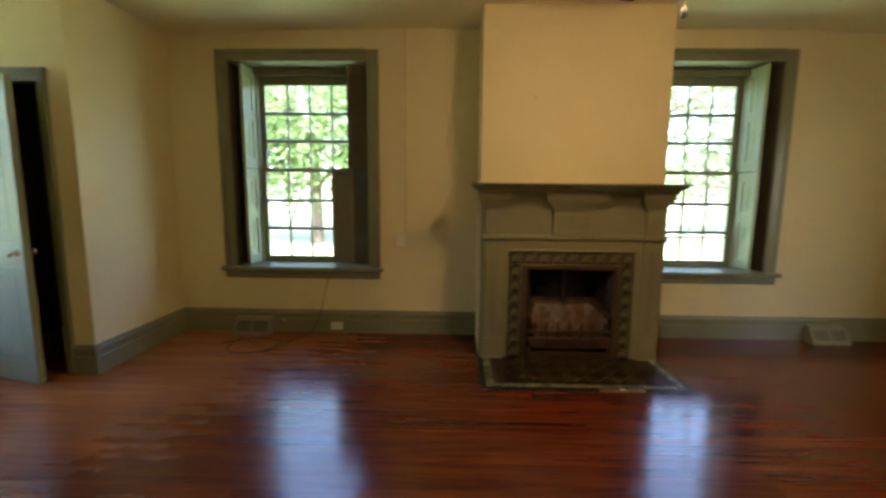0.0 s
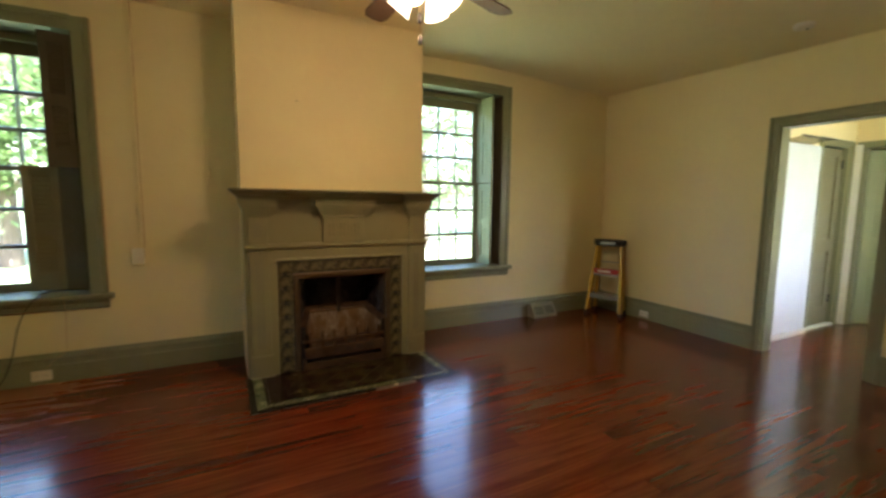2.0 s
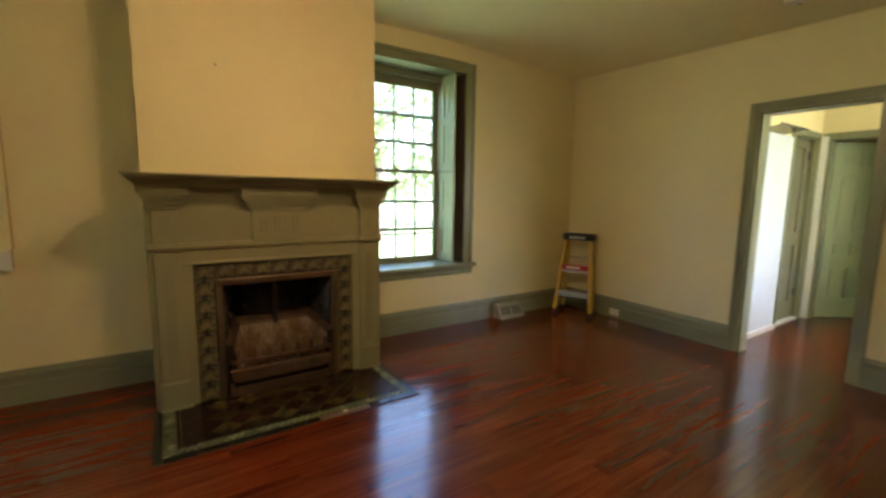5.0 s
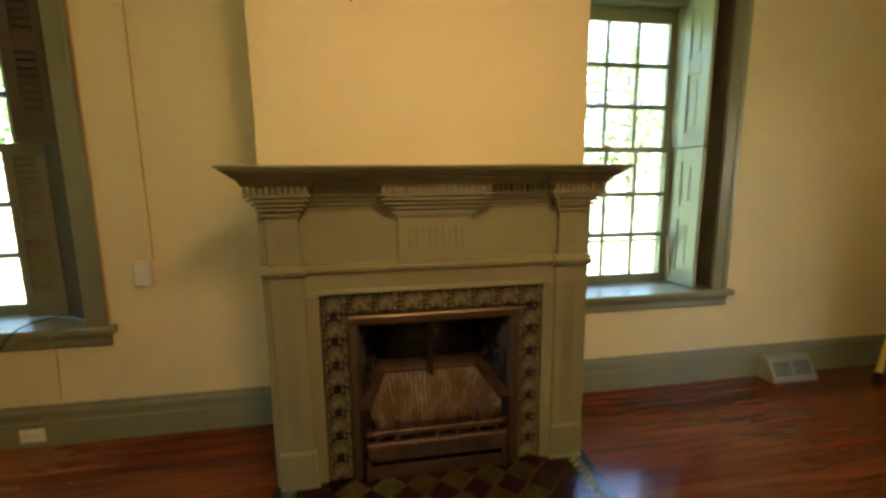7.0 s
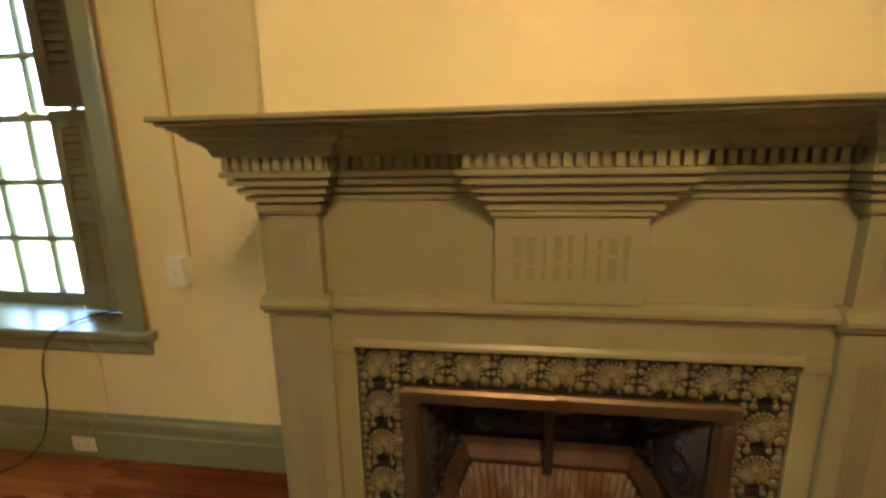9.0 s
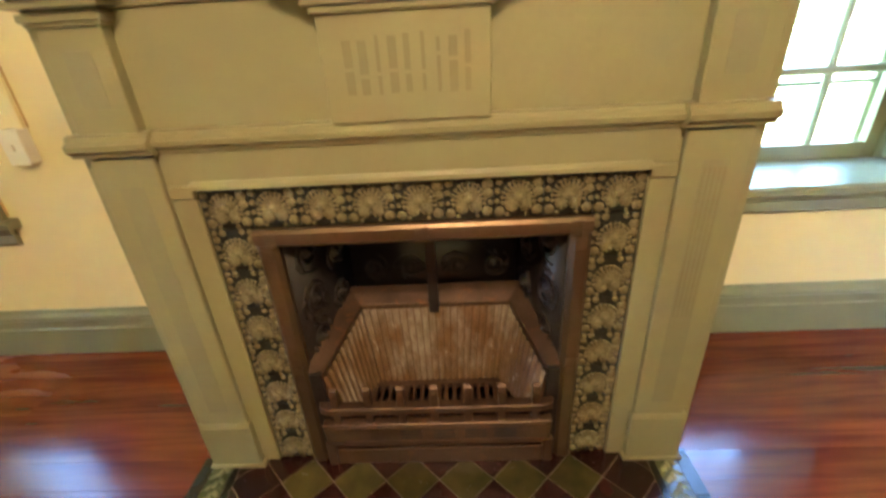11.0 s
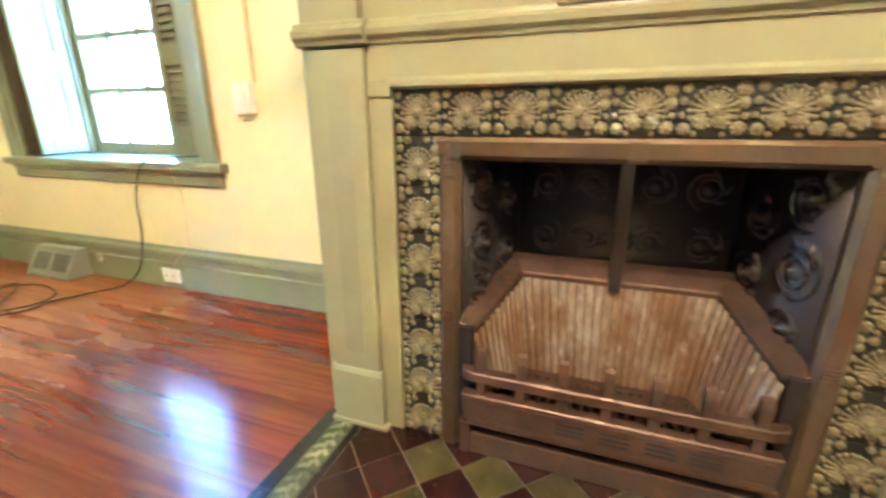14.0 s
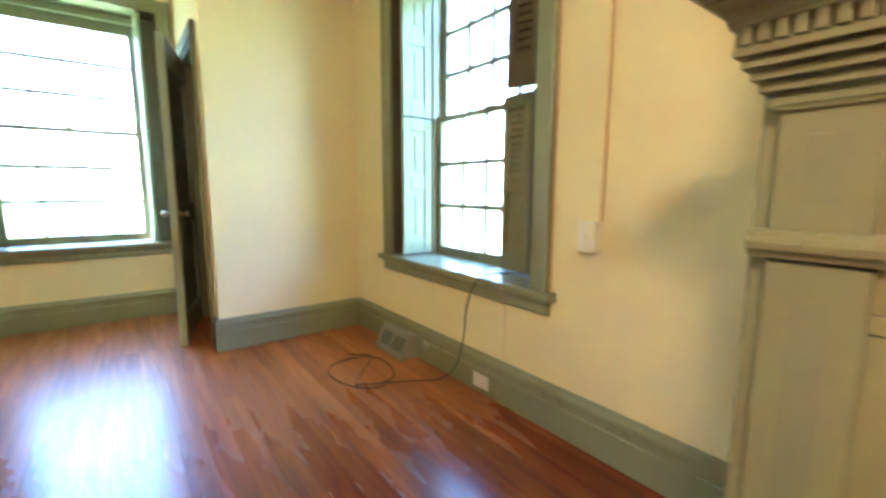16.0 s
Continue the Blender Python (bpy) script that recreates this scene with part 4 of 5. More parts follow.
for j in range(8):
    for i in range(9):
        if j == 0 or i in (0, 8):
            ob = new("relief_tile", tile_mesh)
            ob.parent = surround
            ob.matrix_basis = pose(-TW + (i + 0.5) * PITCH, 0, TH - (j + 0.5) * PITCH)

# ---- iron fireplace ----
grate = thing("fireplace_insert", pose(MC, 0, 0), "cast-iron fireplace insert with brown metal frame and fireclay basket", "fireplace")
FO, FI, FT = 0.380, 0.334, 0.766
for sx in (-1, 1):
    bm = bmesh.new()
    prism(bm, [(sx * FO, 3.400), (sx * FO, 3.388), (sx * (FO - 0.008), 3.382), (sx * (FI + 0.012), 3.384), (sx * FI, 3.396), (sx * FI, 3.412)], 2, 0.008, FT)
    part("frame_leg", bm, BRONZE, grate, "brown oxidised metal frame leg")
bm = bmesh.new()
prism(bm, [(3.401, FT + 0.002), (3.384, FT + 0.002), (3.378, FT - 0.006), (3.381, FT - 0.034), (3.394, FT - 0.044), (3.412, FT - 0.044)], 0, -FO - 0.001, FO + 0.001)
part("frame_head", bm, BRONZE, grate)
for cx, cz, wx, wz in ((0.0, FT - 0.021, 0.034, 0.040), (-0.345, FT - 0.021, 0.028, 0.038), (0.345, FT - 0.021, 0.028, 0.038)):
    for k in range(5):
        bm = bmesh.new()
        x = cx - wx / 2 + (k + 0.5) * wx / 5
        box(bm, x - 0.0022, x + 0.0022, 3.3775, 3.383, cz - wz / 2, cz + wz / 2, 0.001)
        part("band_reed", bm, BRONZE, grate)
for sx in (-1, 1):
    for zc in (0.700, 0.36):
        for k in range(4):
            bm = bmesh.new()
            a, b = sorted((sx * (FI + 0.010), sx * (FO - 0.006)))
            box(bm, a, b, 3.380, 3.386, zc - 0.012 + k * 0.008, zc - 0.007 + k * 0.008, 0.001)
            part("band_reed", bm, BRONZE, grate)


def relief_cheek(name, p, q, z0, z1, seed, discs):
    """An upright iron plate from plan point p to q with embossed rosettes and scrolling leaves."""
    p, q = Vector(p), Vector(q)
    L = (q - p).length
    rnd = random.Random(seed)
    bm = bmesh.new()
    box(bm, 0, L, 0, 0.012, z0, z1)
    def ring(cx, cz, r, thick, a0=0.0, a1=math.tau, grow=0.0):
        n = 14
        pts = []
        for k in range(n + 1):
            a = a0 + (a1 - a0) * k / n
            q = r * (1 + grow * k / n)
            pts.append((cx + q * math.cos(a), -0.004, cz + q * math.sin(a)))
        tube(bm, pts, thick, 6)
    for u, z, r in discs:
        ring(u * L, z, r, 0.0042)
        dome(bm, u * L, z, r * 0.62, r * 0.62, 0.013, 0, 12, 0.0, 0)
        dome(bm, u * L, z, r * 0.26, r * 0.26, 0.022, 0, 8, 0.0, 0)
        a = rnd.uniform(0, math.tau)
        ring(u * L, z, r * 1.25, 0.0030, a, a + 3.6, 0.55)
        for k in range(4):
            a = rnd.uniform(0, math.tau)
            dome(bm, u * L + 1.55 * r * math.cos(a), z + 1.55 * r * math.sin(a), 0.55 * r, 0.22 * r, 0.009, a + 0.9, 8, 0.0, 0)
    ob = part(name, bm, IRON, grate, "black cast-iron plate with embossed rosettes", True)
    ob.matrix_basis = pose(p.x, p.y, 0, 0, 0, math.degrees(math.atan2(q.y - p.y, q.x - p.x)))


ROS = [(0.30, 0.66, 0.030), (0.72, 0.60, 0.026), (0.30, 0.52, 0.034), (0.74, 0.47, 0.028), (0.28, 0.40, 0.030), (0.30, 0.27, 0.028)]
relief_cheek("cheek", (-FI - 0.004, 3.408), (-0.255, 3.690), 0.02, 0.80, 3, ROS)
relief_cheek("cheek", (0.255, 3.690), (FI + 0.004, 3.408), 0.02, 0.80, 4, [(1 - u, z, r) for u, z, r in ROS])
relief_cheek("back_plate", (-0.262, 3.690), (0.262, 3.690), 0.02, 0.80, 5, [(0.14, 0.50, 0.026), (0.36, 0.50, 0.026), (0.64, 0.50, 0.026), (0.86, 0.50, 0.026), (0.14, 0.64, 0.026), (0.86, 0.64, 0.026), (0.36, 0.64, 0.026), (0.64, 0.64, 0.026)])
bm = bmesh.new()
prism(bm, [(3.405, 0.775), (3.70, 0.730), (3.70, 0.800), (3.405, 0.800)], 0, -0.36, 0.36)
part("hood", bm, IRON, grate)
bm = bmesh.new()
box(bm, -0.015, 0.015, 3.588, 3.604, 0.392, 0.770, 0.003)
part("damper_rod", bm, IRON, grate, "black iron rod hanging at the back")
bm = bmesh.new()
box(bm, -0.37, 0.37, 3.40, 3.72, 0.002, 0.010)
part("ash_floor", bm, IRON, grate)

# fireclay basket: rim, fluted lining and grate bottom
RIM = [(-0.345, 3.392, 0.356), (-0.264, 3.664, 0.452), (0.264, 3.664, 0.452), (0.345, 3.392, 0.356)]
INR = [(-0.300, 3.392, 0.338), (-0.228, 3.612, 0.412), (0.228, 3.612, 0.412), (0.300, 3.392, 0.338)]
bm = bmesh.new()
top = [[bm.verts.new(p) for p in RIM], [bm.verts.new(p) for p in INR]]
low = [[bm.verts.new((p[0], p[1], p[2] - 0.028)) for p in RIM], [bm.verts.new((p[0], p[1], p[2] - 0.028)) for p in INR]]
for i in range(3):
    bm.faces.new((top[0][i], top[0][i + 1], top[1][i + 1], top[1][i]))
    bm.faces.new((low[0][i], low[0][i + 1], low[1][i + 1], low[1][i]))
    bm.faces.new((top[0][i], top[0][i + 1], low[0][i + 1], low[0][i]))
    bm.faces.new((top[1][i], top[1][i + 1], low[1][i + 1], low[1][i]))
for i in (0, 3):
    bm.faces.new((top[0][i], top[1][i], low[1][i], low[0][i]))
bmesh.ops.bevel(bm, geom=bm.edges[:], offset=0.003, segments=1, affect="EDGES")
part("basket_rim", bm, RUST, grate, "rusty red-brown iron basket rim")


def fluted(p, q, bottom_p, bottom_q, n, depth):
    """A lining wall of upright flutes between two top points and two bottom points."""
    bm = bmesh.new()
    p, q, bp, bq = Vector(p), Vector(q), Vector(bottom_p), Vector(bottom_q)
    out = (q - p).cross(bp - p).normalized() * -depth
    cols = []
    steps = n * 6
    for k in range(steps + 1):
        f = k / steps
        lift = out * (0.5 - 0.5 * math.cos(f * n * math.tau))
        cols.append([bm.verts.new((p.lerp(q, f)).lerp(bp.lerp(bq, f), g) + lift) for g in (0, 0.5, 1)])
    for k, (a, b) in enumerate(zip(cols, cols[1:])):
        for g in range(2):
            bm.faces.new((a[g], b[g], b[g + 1], a[g + 1])).material_index = 0 if k % 6 == 0 else 1
    edge = [bm.verts.new(v - out * 2.5) for v in (p, q, bq, bp)]
    bm.faces.new(edge)
    return part("fireclay_lining", bm, [FIRECLAY, CHALK], grate, "fluted fireclay lining streaked white and orange", True)


BOT = [(-0.268, 3.395, 0.165), (-0.190, 3.560, 0.150), (0.190, 3.560, 0.150), (0.268, 3.395, 0.165)]
INL = [(a, b, c - 0.014) for a, b, c in INR]
fluted(INL[0], INL[1], BOT[0], BOT[1], 10, 0.007)
fluted(INL[1], INL[2], BOT[1], BOT[2], 20, 0.007)
fluted(INL[2], INL[3], BOT[2], BOT[3], 10, 0.007)
bm = bmesh.new()
box(bm, -0.285, 0.285, 3.385, 3.410, 0.145, 0.157, 0.002)
box(bm, -0.20, 0.20, 3.535, 3.575, 0.140, 0.157, 0.002)
for k in range(17):
    x = -0.20 + k * 0.025
    box(bm, x - (0.010 if k % 4 == 0 else 0.0055), x + (0.010 if k % 4 == 0 else 0.0055), 3.405, 3.54, 0.140, 0.156, 0.0015)
part("grate_bottom", bm, RUST, grate, "slotted rusty iron grate bottom")
for sx in (-1, 1):
    bm = bmesh.new()
    a, b = sorted((sx * 0.302, sx * 0.336))
    box(bm, a, b, 3.385, 3.40, 0.02, 0.345, 0.003)
    part("basket_post", bm, IRON, grate)
bm = bmesh.new()
prism(bm, [(-0.326, 3.392), (-0.316, 3.362), (-0.290, 3.352), (0.290, 3.352), (0.316, 3.362), (0.326, 3.392), (0.29, 3.378), (-0.29, 3.378)], 2, 0.222, 0.248)
bmesh.ops.bevel(bm, geom=bm.edges[:], offset=0.003, segments=1, affect="EDGES")
part("front_rail", bm, RUST, grate, "rusty front rail of the fire basket")
for k in range(7):
    x = -0.272 + k * 0.0905
    bm = bmesh.new()
    prism(bm, [(3.357, 0.185), (3.357, 0.288), (3.362, 0.304), (3.370, 0.310), (3.376, 0.304), (3.378, 0.185)], 0, x - 0.010, x + 0.010)
    part("finger", bm, RUST, grate, "upright iron finger")
bm = bmesh.new()
prism(bm, [(-0.318, 0.189), (-0.312, 0.128), (-0.296, 0.104), (0.296, 0.104), (0.312, 0.128), (0.318, 0.189)], 1, 3.352, 3.382)
bmesh.ops.bevel(bm, geom=bm.edges[:], offset=0.003, segments=1, affect="EDGES")
fret = part("fret_plate", bm, RUST, grate, "rusty fretted ash plate")
for z in (0.116, 0.124, 0.176):
    bm = bmesh.new()
    box(bm, -0.300, 0.300, 3.3495, 3.353, z - 0.002, z + 0.002)
    part("fret_bead", bm, RUST, fret)
for cx in (-0.07, 0.02, 0.11, 0.19):
    for k in range(3):
        bm = bmesh.new()
        box(bm, cx - 0.030, cx + 0.030, 3.3505, 3.353, 0.136 + 0.012 * k, 0.141 + 0.012 * k)
        part("fret_slot", bm, IRON, fret)
bm = bmesh.new()
box(bm, -0.300, 0.300, 3.372, 3.392, 0.008, 0.068, 0.003)
part("ash_plate", bm, RUST, grate, "rusty lower ash plate")
for sx in (-1, 1):
    bm = bmesh.new()
    a, b = sorted((sx * 0.300, sx * 0.328))
    box(bm, a, b, 3.368, 3.395, 0.008, 0.10, 0.004)
    part("basket_foot", bm, RUST, grate)

# ---- tiled hearth ----
HX0, HX1, HY0, HY1 = 0.388 - MC, 1.834 - MC, 2.822, 3.402
hearth = thing("hearth", pose(MC, 0, 0), "tiled hearth of olive and maroon diamonds with a leaf border", "hearth")
bm = bmesh.new()
box(bm, HX0, HX1, HY0, HY1, -0.02, 0.0064)
part("mortar_bed", bm, HEARTH_GROUT, hearth)
B1, B2, B3 = 0.038, 0.100, 0.122


def clip(poly, axis, value, keep):
    out = []
    for i, p in enumerate(poly):
        q = poly[(i + 1) % len(poly)]
        a, b = keep * (p[axis] - value), keep * (q[axis] - value)
        if a >= 0:
            out.append(p)
        if a * b < 0:
            f = a / (a - b)
            out.append((p[0] + f * (q[0] - p[0]), p[1] + f * (q[1] - p[1])))
    return out


def tile_piece(name, poly, material, lift=0.0):
    """A flat glazed tile with eased upper edges."""
    cx, cy = sum(p[0] for p in poly) / len(poly), sum(p[1] for p in poly) / len(poly)
    bm = bmesh.new()
    rings = []
    for z, inset in ((0.002, 0.0), (0.0076 + lift, 0.0), (0.008 + lift, 0.0008)):
        ring = []
        for x, y in poly:
            d = math.hypot(x - cx, y - cy) or 1
            ring.append(bm.verts.new((x - (x - cx) / d * inset, y - (y - cy) / d * inset, z)))
        rings.append(ring)
    for a, b in zip(rings, rings[1:]):
        for k in range(len(poly)):
            bm.faces.new((a[k], a[(k + 1) % len(poly)], b[(k + 1) % len(poly)], b[k]))
    bm.faces.new(rings[-1])
    return part(name, bm, material, hearth)


HD, GAP = 0.0765, 0.0019        # half diagonal of a tile; joint
fx0, fx1, fy0, fy1 = HX0 + B3 + 0.002, HX1 - B3 - 0.002, HY0 + B3 + 0.002, HY1
for i in range(-12, 13):
    for j in range(-12, 8):
        if (i + j) % 2:
            continue
        cx, cy, r = i * HD, 3.2395 + j * HD, HD - GAP
        poly = [(cx - r, cy), (cx, cy - r), (cx + r, cy), (cx, cy + r)]
        for axis, value, keep in ((0, fx0, 1), (0, fx1, -1), (1, fy0, 1), (1, fy1, -1)):
            poly = clip(poly, axis, value, keep) if len(poly) > 2 else []
        area = abs(sum(p[0] * q[1] - q[0] * p[1] for p, q in zip(poly, poly[1:] + poly[:1]))) / 2 if len(poly) > 2 else 0
        if area > 0.0004:
            edge = abs(cx - fx0) < HD or abs(cx - fx1) < HD
            tile_piece("hearth_tile", poly, OLIVE if j % 2 and not edge else MAROON, random.uniform(0, 0.0008))


def strip(x0, x1, y0, y1, name, material, length, relief=False):
    """A border row of narrow tiles; the leafy ones carry raised leaves."""
    along = 0 if x1 - x0 > y1 - y0 else 1
    a, b = (x0, x1) if along == 0 else (y0, y1)
    n = max(1, round((b - a) / length))
    for k in range(n):
        if along == 0 and y0 == HY0 and k in (5, 6):
            continue                # broken away
        p, q = a + (b - a) * k / n + 0.0008, a + (b - a) * (k + 1) / n - 0.0008
        poly = [(p, y0), (q, y0), (q, y1), (p, y1)] if along == 0 else [(x0, p), (x1, p), (x1, q), (x0, q)]
        ob = tile_piece(name, poly, material, random.uniform(0, 0.0010))
        if relief:
            bm = bmesh.new()
            c, w = (p + q) / 2, ((y1 - y0) if along == 0 else (x1 - x0))
            m = (y0 + y1) / 2 if along == 0 else (x0 + x1) / 2
            for s in range(3):
                d = (s - 1) * (q - p) / 3.1
                for f in (-1, 0, 1):
                    lx, lw, turn = c + d + 0.010 * f, m + f * w * 0.24, 0.8 * f
                    px, py = (lx, lw) if along == 0 else (lw, lx)
                    dome(bm, px, py, 0.016 if along == 0 else 0.008, 0.008 if along == 0 else 0.016, 0.0035, turn, 8, 0.0, 0)
            for v in bm.verts:
                v.co = (v.co.x, v.co.z, 0.0082 - v.co.y)
            part("leaf_relief", bm, LEAFTILE, ob, "", True)


for x0, x1, y0, y1, nm, mt, ln, rl in (
        (HX0, HX0 + B1, HY0, HY1, "edge_tile", BLACKTILE, 0.152, False), (HX1 - B1, HX1, HY0, HY1, "edge_tile", BLACKTILE, 0.152, False),
        (HX0 + B1 + 0.001, HX1 - B1 - 0.001, HY0, HY0 + B1, "edge_tile", BLACKTILE, 0.152, False),
        (HX0 + B1 + 0.002, HX0 + B2, HY0 + B1 + 0.002, HY1, "leaf_tile", LEAFGROUND, 0.105, True),
        (HX1 - B2, HX1 - B1 - 0.002, HY0 + B1 + 0.002, HY1, "leaf_tile", LEAFGROUND, 0.105, True),
        (HX0 + B2 + 0.002, HX1 - B2 - 0.002, HY0 + B1 + 0.002, HY0 + B2, "leaf_tile", LEAFGROUND, 0.105, True),
        (HX0 + B2 + 0.002, HX0 + B3, HY0 + B2 + 0.002, HY1, "edge_tile", BLACKTILE, 0.152, False),
        (HX1 - B3, HX1 - B2 - 0.002, HY0 + B2 + 0.002, HY1, "edge_tile", BLACKTILE, 0.152, False),
        (HX0 + B3 + 0.001, HX1 - B3 - 0.001, HY0 + B2 + 0.002, HY0 + B3, "edge_tile", BLACKTILE, 0.152, False)):
    strip(x0, x1, y0, y1, nm, mt, ln, rl)
# pale broken mortar where the front edge is gone
for x0, x1, y0, mt in ((0.06, 0.20, HY0 + 0.012, FIRECLAY), (0.215, 0.25, HY0 + 0.016, PLASTER)):
    bm = bmesh.new()
    prism(bm, [(x0, y0 + 0.004), (x0 + 0.03, y0), (x1 - 0.02, y0 + 0.003), (x1, y0 + 0.012), (x1 - 0.01, HY0 + B1), (x0 + 0.008, HY0 + B1)], 2, 0.003, 0.0075)
    part("broken_mortar", bm, mt, hearth, "pale broken mortar at the hearth's edge")


# ---- ceiling fan with lamp ----
FZ = ceiling_z(*FAN)
fan = thing("ceiling_fan", pose(FAN[0], FAN[1], 0), "ceiling fan with brown blades and lit frosted glass shades", "ceiling fan")
bm = bmesh.new()
lathe(bm, [(0.010, FZ + 0.004), (0.065, FZ + 0.003), (0.060, FZ - 0.030), (0.030, FZ - 0.055), (0.014, FZ - 0.060), (0.014, 2.46), (0.030, 2.45)], 20)
part("canopy", bm, BRASS, fan, "", True)
bm = bmesh.new()
lathe(bm, [(0.030, 2.455), (0.085, 2.450), (0.110, 2.430), (0.112, 2.385), (0.090, 2.355), (0.050, 2.345), (0.045, 2.31), (0.060, 2.295), (0.055, 2.262), (0.020, 2.250)], 24)
part("motor_housing", bm, BRASS, fan, "aged brass motor housing", True)
for k in range(5):
    a = radians(21 + 72 * k)
    bm = bmesh.new()
    prism(bm, [(0.08, -0.012), (0.16, -0.030), (0.16, 0.030), (0.08, 0.012)], 2, 2.372, 2.378)
    arm = part("blade_arm", bm, BRASS, fan)
    arm.matrix_basis = pose(0, 0, 0, 0, 0, math.degrees(a))
    bm = bmesh.new()
    prism(bm, [(0.145, -0.050), (0.30, -0.060), (0.60, -0.068), (0.655, -0.050), (0.668, 0.0), (0.655, 0.050), (0.60, 0.068), (0.30, 0.060), (0.145, 0.050)], 2, -0.004, 0.004)
    bl = part("blade", bm, BLADE, fan, "brown wooden fan blade")
    bl.matrix_basis = pose(0, 0, 2.382, 0, 0, math.degrees(a)) @ pose(0, 0, 0, 11, 0, 0)
for k in range(4):
    a = radians(40 + 90 * k)
    m = pose(0, 0, 2.308, 0, 0, math.degrees(a)) @ pose(0.05, 0, 0, 0, 0, 0) @ pose(0, 0, 0, 0, -42, 0)
    bm = bmesh.new()
    lathe(bm, [(0.018, 0.0), (0.022, -0.02), (0.020, -0.045), (0.024, -0.050)], 14)
    fitter = part("lamp_fitter", bm, BRASS, fan, "", True)
    fitter.matrix_basis = m
    bm = bmesh.new()
    lathe(bm, [(0.026, -0.040), (0.034, -0.055), (0.044, -0.085), (0.050, -0.110), (0.062, -0.135), (0.060, -0.136), (0.047, -0.110), (0.041, -0.085), (0.031, -0.058), (0.023, -0.044)], 18, cap=False)
    shade = part("lamp_shade", bm, LAMPGLASS, fan, "lit frosted glass bell shade", True)
    shade.matrix_basis = m
    bulb = bpy.data.lights.new("bulb", "POINT")
    bulb.energy, bulb.color, bulb.shadow_soft_size = LAMP_WATTS / 4, LAMP_COLOUR, 0.03
    at = fan.matrix_basis @ m @ Vector((0, 0, -0.150))
    ob = new("bulb", bulb)
    ob.matrix_world = Matrix.Translation(at)
for (dx, dy, z1) in ((0.005, 0.060, 2.098), (-0.035, -0.02, 2.16)):
    bm = bmesh.new()
    tube(bm, [(dx, dy, 2.262), (dx, dy, z1)], 0.0014, 6)
    chain = part("pull_chain", bm, BRASS, fan)
    bm = bmesh.new()
    lathe(bm, [(0.003, z1 + 0.004), (0.009, z1 - 0.006), (0.012, z1 - 0.022), (0.011, z1 - 0.040), (0.003, z1 - 0.046)], 10, dx, dy)
    part("chain_knob", bm, RUBBER, chain, "small dark wooden pull", True)

# ---- smoke alarm ----
AZ = ceiling_z(4.03, 1.76)
bm = bmesh.new()
lathe(bm, [(0.062, AZ - 0.0005), (0.064, AZ - 0.012), (0.058, AZ - 0.028), (0.040, AZ - 0.034), (0.010, AZ - 0.035)], 24, 4.03, 1.76)
ob = tagged(part("smoke_alarm", bm, PLASTIC, smooth=True), "round off-white plastic smoke alarm on the ceiling", "smoke alarm")
bm = bmesh.new()
lathe(bm, [(0.012, AZ - 0.0345), (0.012, AZ - 0.038), (0.004, AZ - 0.039)], 10, 4.045, 1.745)
part("test_button", bm, VENTM, ob)

# ---- switch box with its raceway, and outlets ----
sw = thing("wall_switch", pose(-0.291, Y_N, 0.886), "white surface-mounted switch box on a cream wall", "wall switch")
slab("box", -0.036, 0.036, -0.042, -0.0005, -0.058, 0.058, PLASTIC, sw, 0.004)
slab("plate", -0.037, 0.037, -0.047, -0.042, -0.060, 0.060, PLASTIC, sw, 0.002)
slab("toggle", -0.005, 0.005, -0.056, -0.047, -0.010, 0.010, PLASTIC, sw, 0.001)
rw = thing("cable_raceway", pose(-0.266, Y_N, 0.944), "cream painted cable raceway running up the wall", "raceway")
slab("cover", -0.012, 0.012, -0.019, -0.0005, 0.0, ceiling_z(-0.266, Y_N) - 0.944, PLASTER, rw, 0.002)
slab("stained_edge", 0.012, 0.018, -0.005, -0.0005, 0.0, ceiling_z(-0.266, Y_N) - 0.944, STAINED, rw, 0.001, "orange-stained paint along the raceway")


def outlet(m, label):
    root = thing("power_outlet", m, label, "outlet", "outlets in the baseboards")
    slab("plate", -0.057, 0.057, -0.006, 0.0, -0.036, 0.036, PLASTIC, root, 0.002)
    for dx in (-0.024, 0.024):
        face = slab("socket", dx - 0.016, dx + 0.016, -0.008, -0.006, -0.014, 0.014, PLASTIC, root, 0.001)
        for s in (-0.005, 0.005):
            slab("slot", dx + s - 0.001, dx + s + 0.001, -0.0086, -0.0079, -0.004, 0.005, SLOT, face, 0)


outlet(pose(-0.895, Y_N - 0.0255, 0.066), "white double power outlet set in the green baseboard")
outlet(pose(X_E - 0.0255, 3.27, 0.066, 0, 0, -90), "white double power outlet set in the green baseboard")
bm = bmesh.new()
lathe(bm, [(0.026, 0.0), (0.026, 0.010), (0.018, 0.013), (0.014, 0.020), (0.008, 0.021)], 14)
ob = tagged(part("cable_socket", bm, VENTM, smooth=True), "small round grey-green cable socket on the green baseboard", "socket")
ob.matrix_basis = pose(-1.405, Y_N - 0.0255, 0.108, 90, 0, 0)


bm = bmesh.new()
tube(bm, [(0.80, BR_Y + 0.004, 2.036), (0.80, BR_Y - 0.012, 2.040)], 0.0022, 6)
tube(bm, [(0.80, BR_Y - 0.012, 2.040), (0.80, BR_Y - 0.014, 2.0405)], 0.005, 8)
tagged(part("nail", bm, IRON), "small dark nail driven into the chimney breast", "nail")


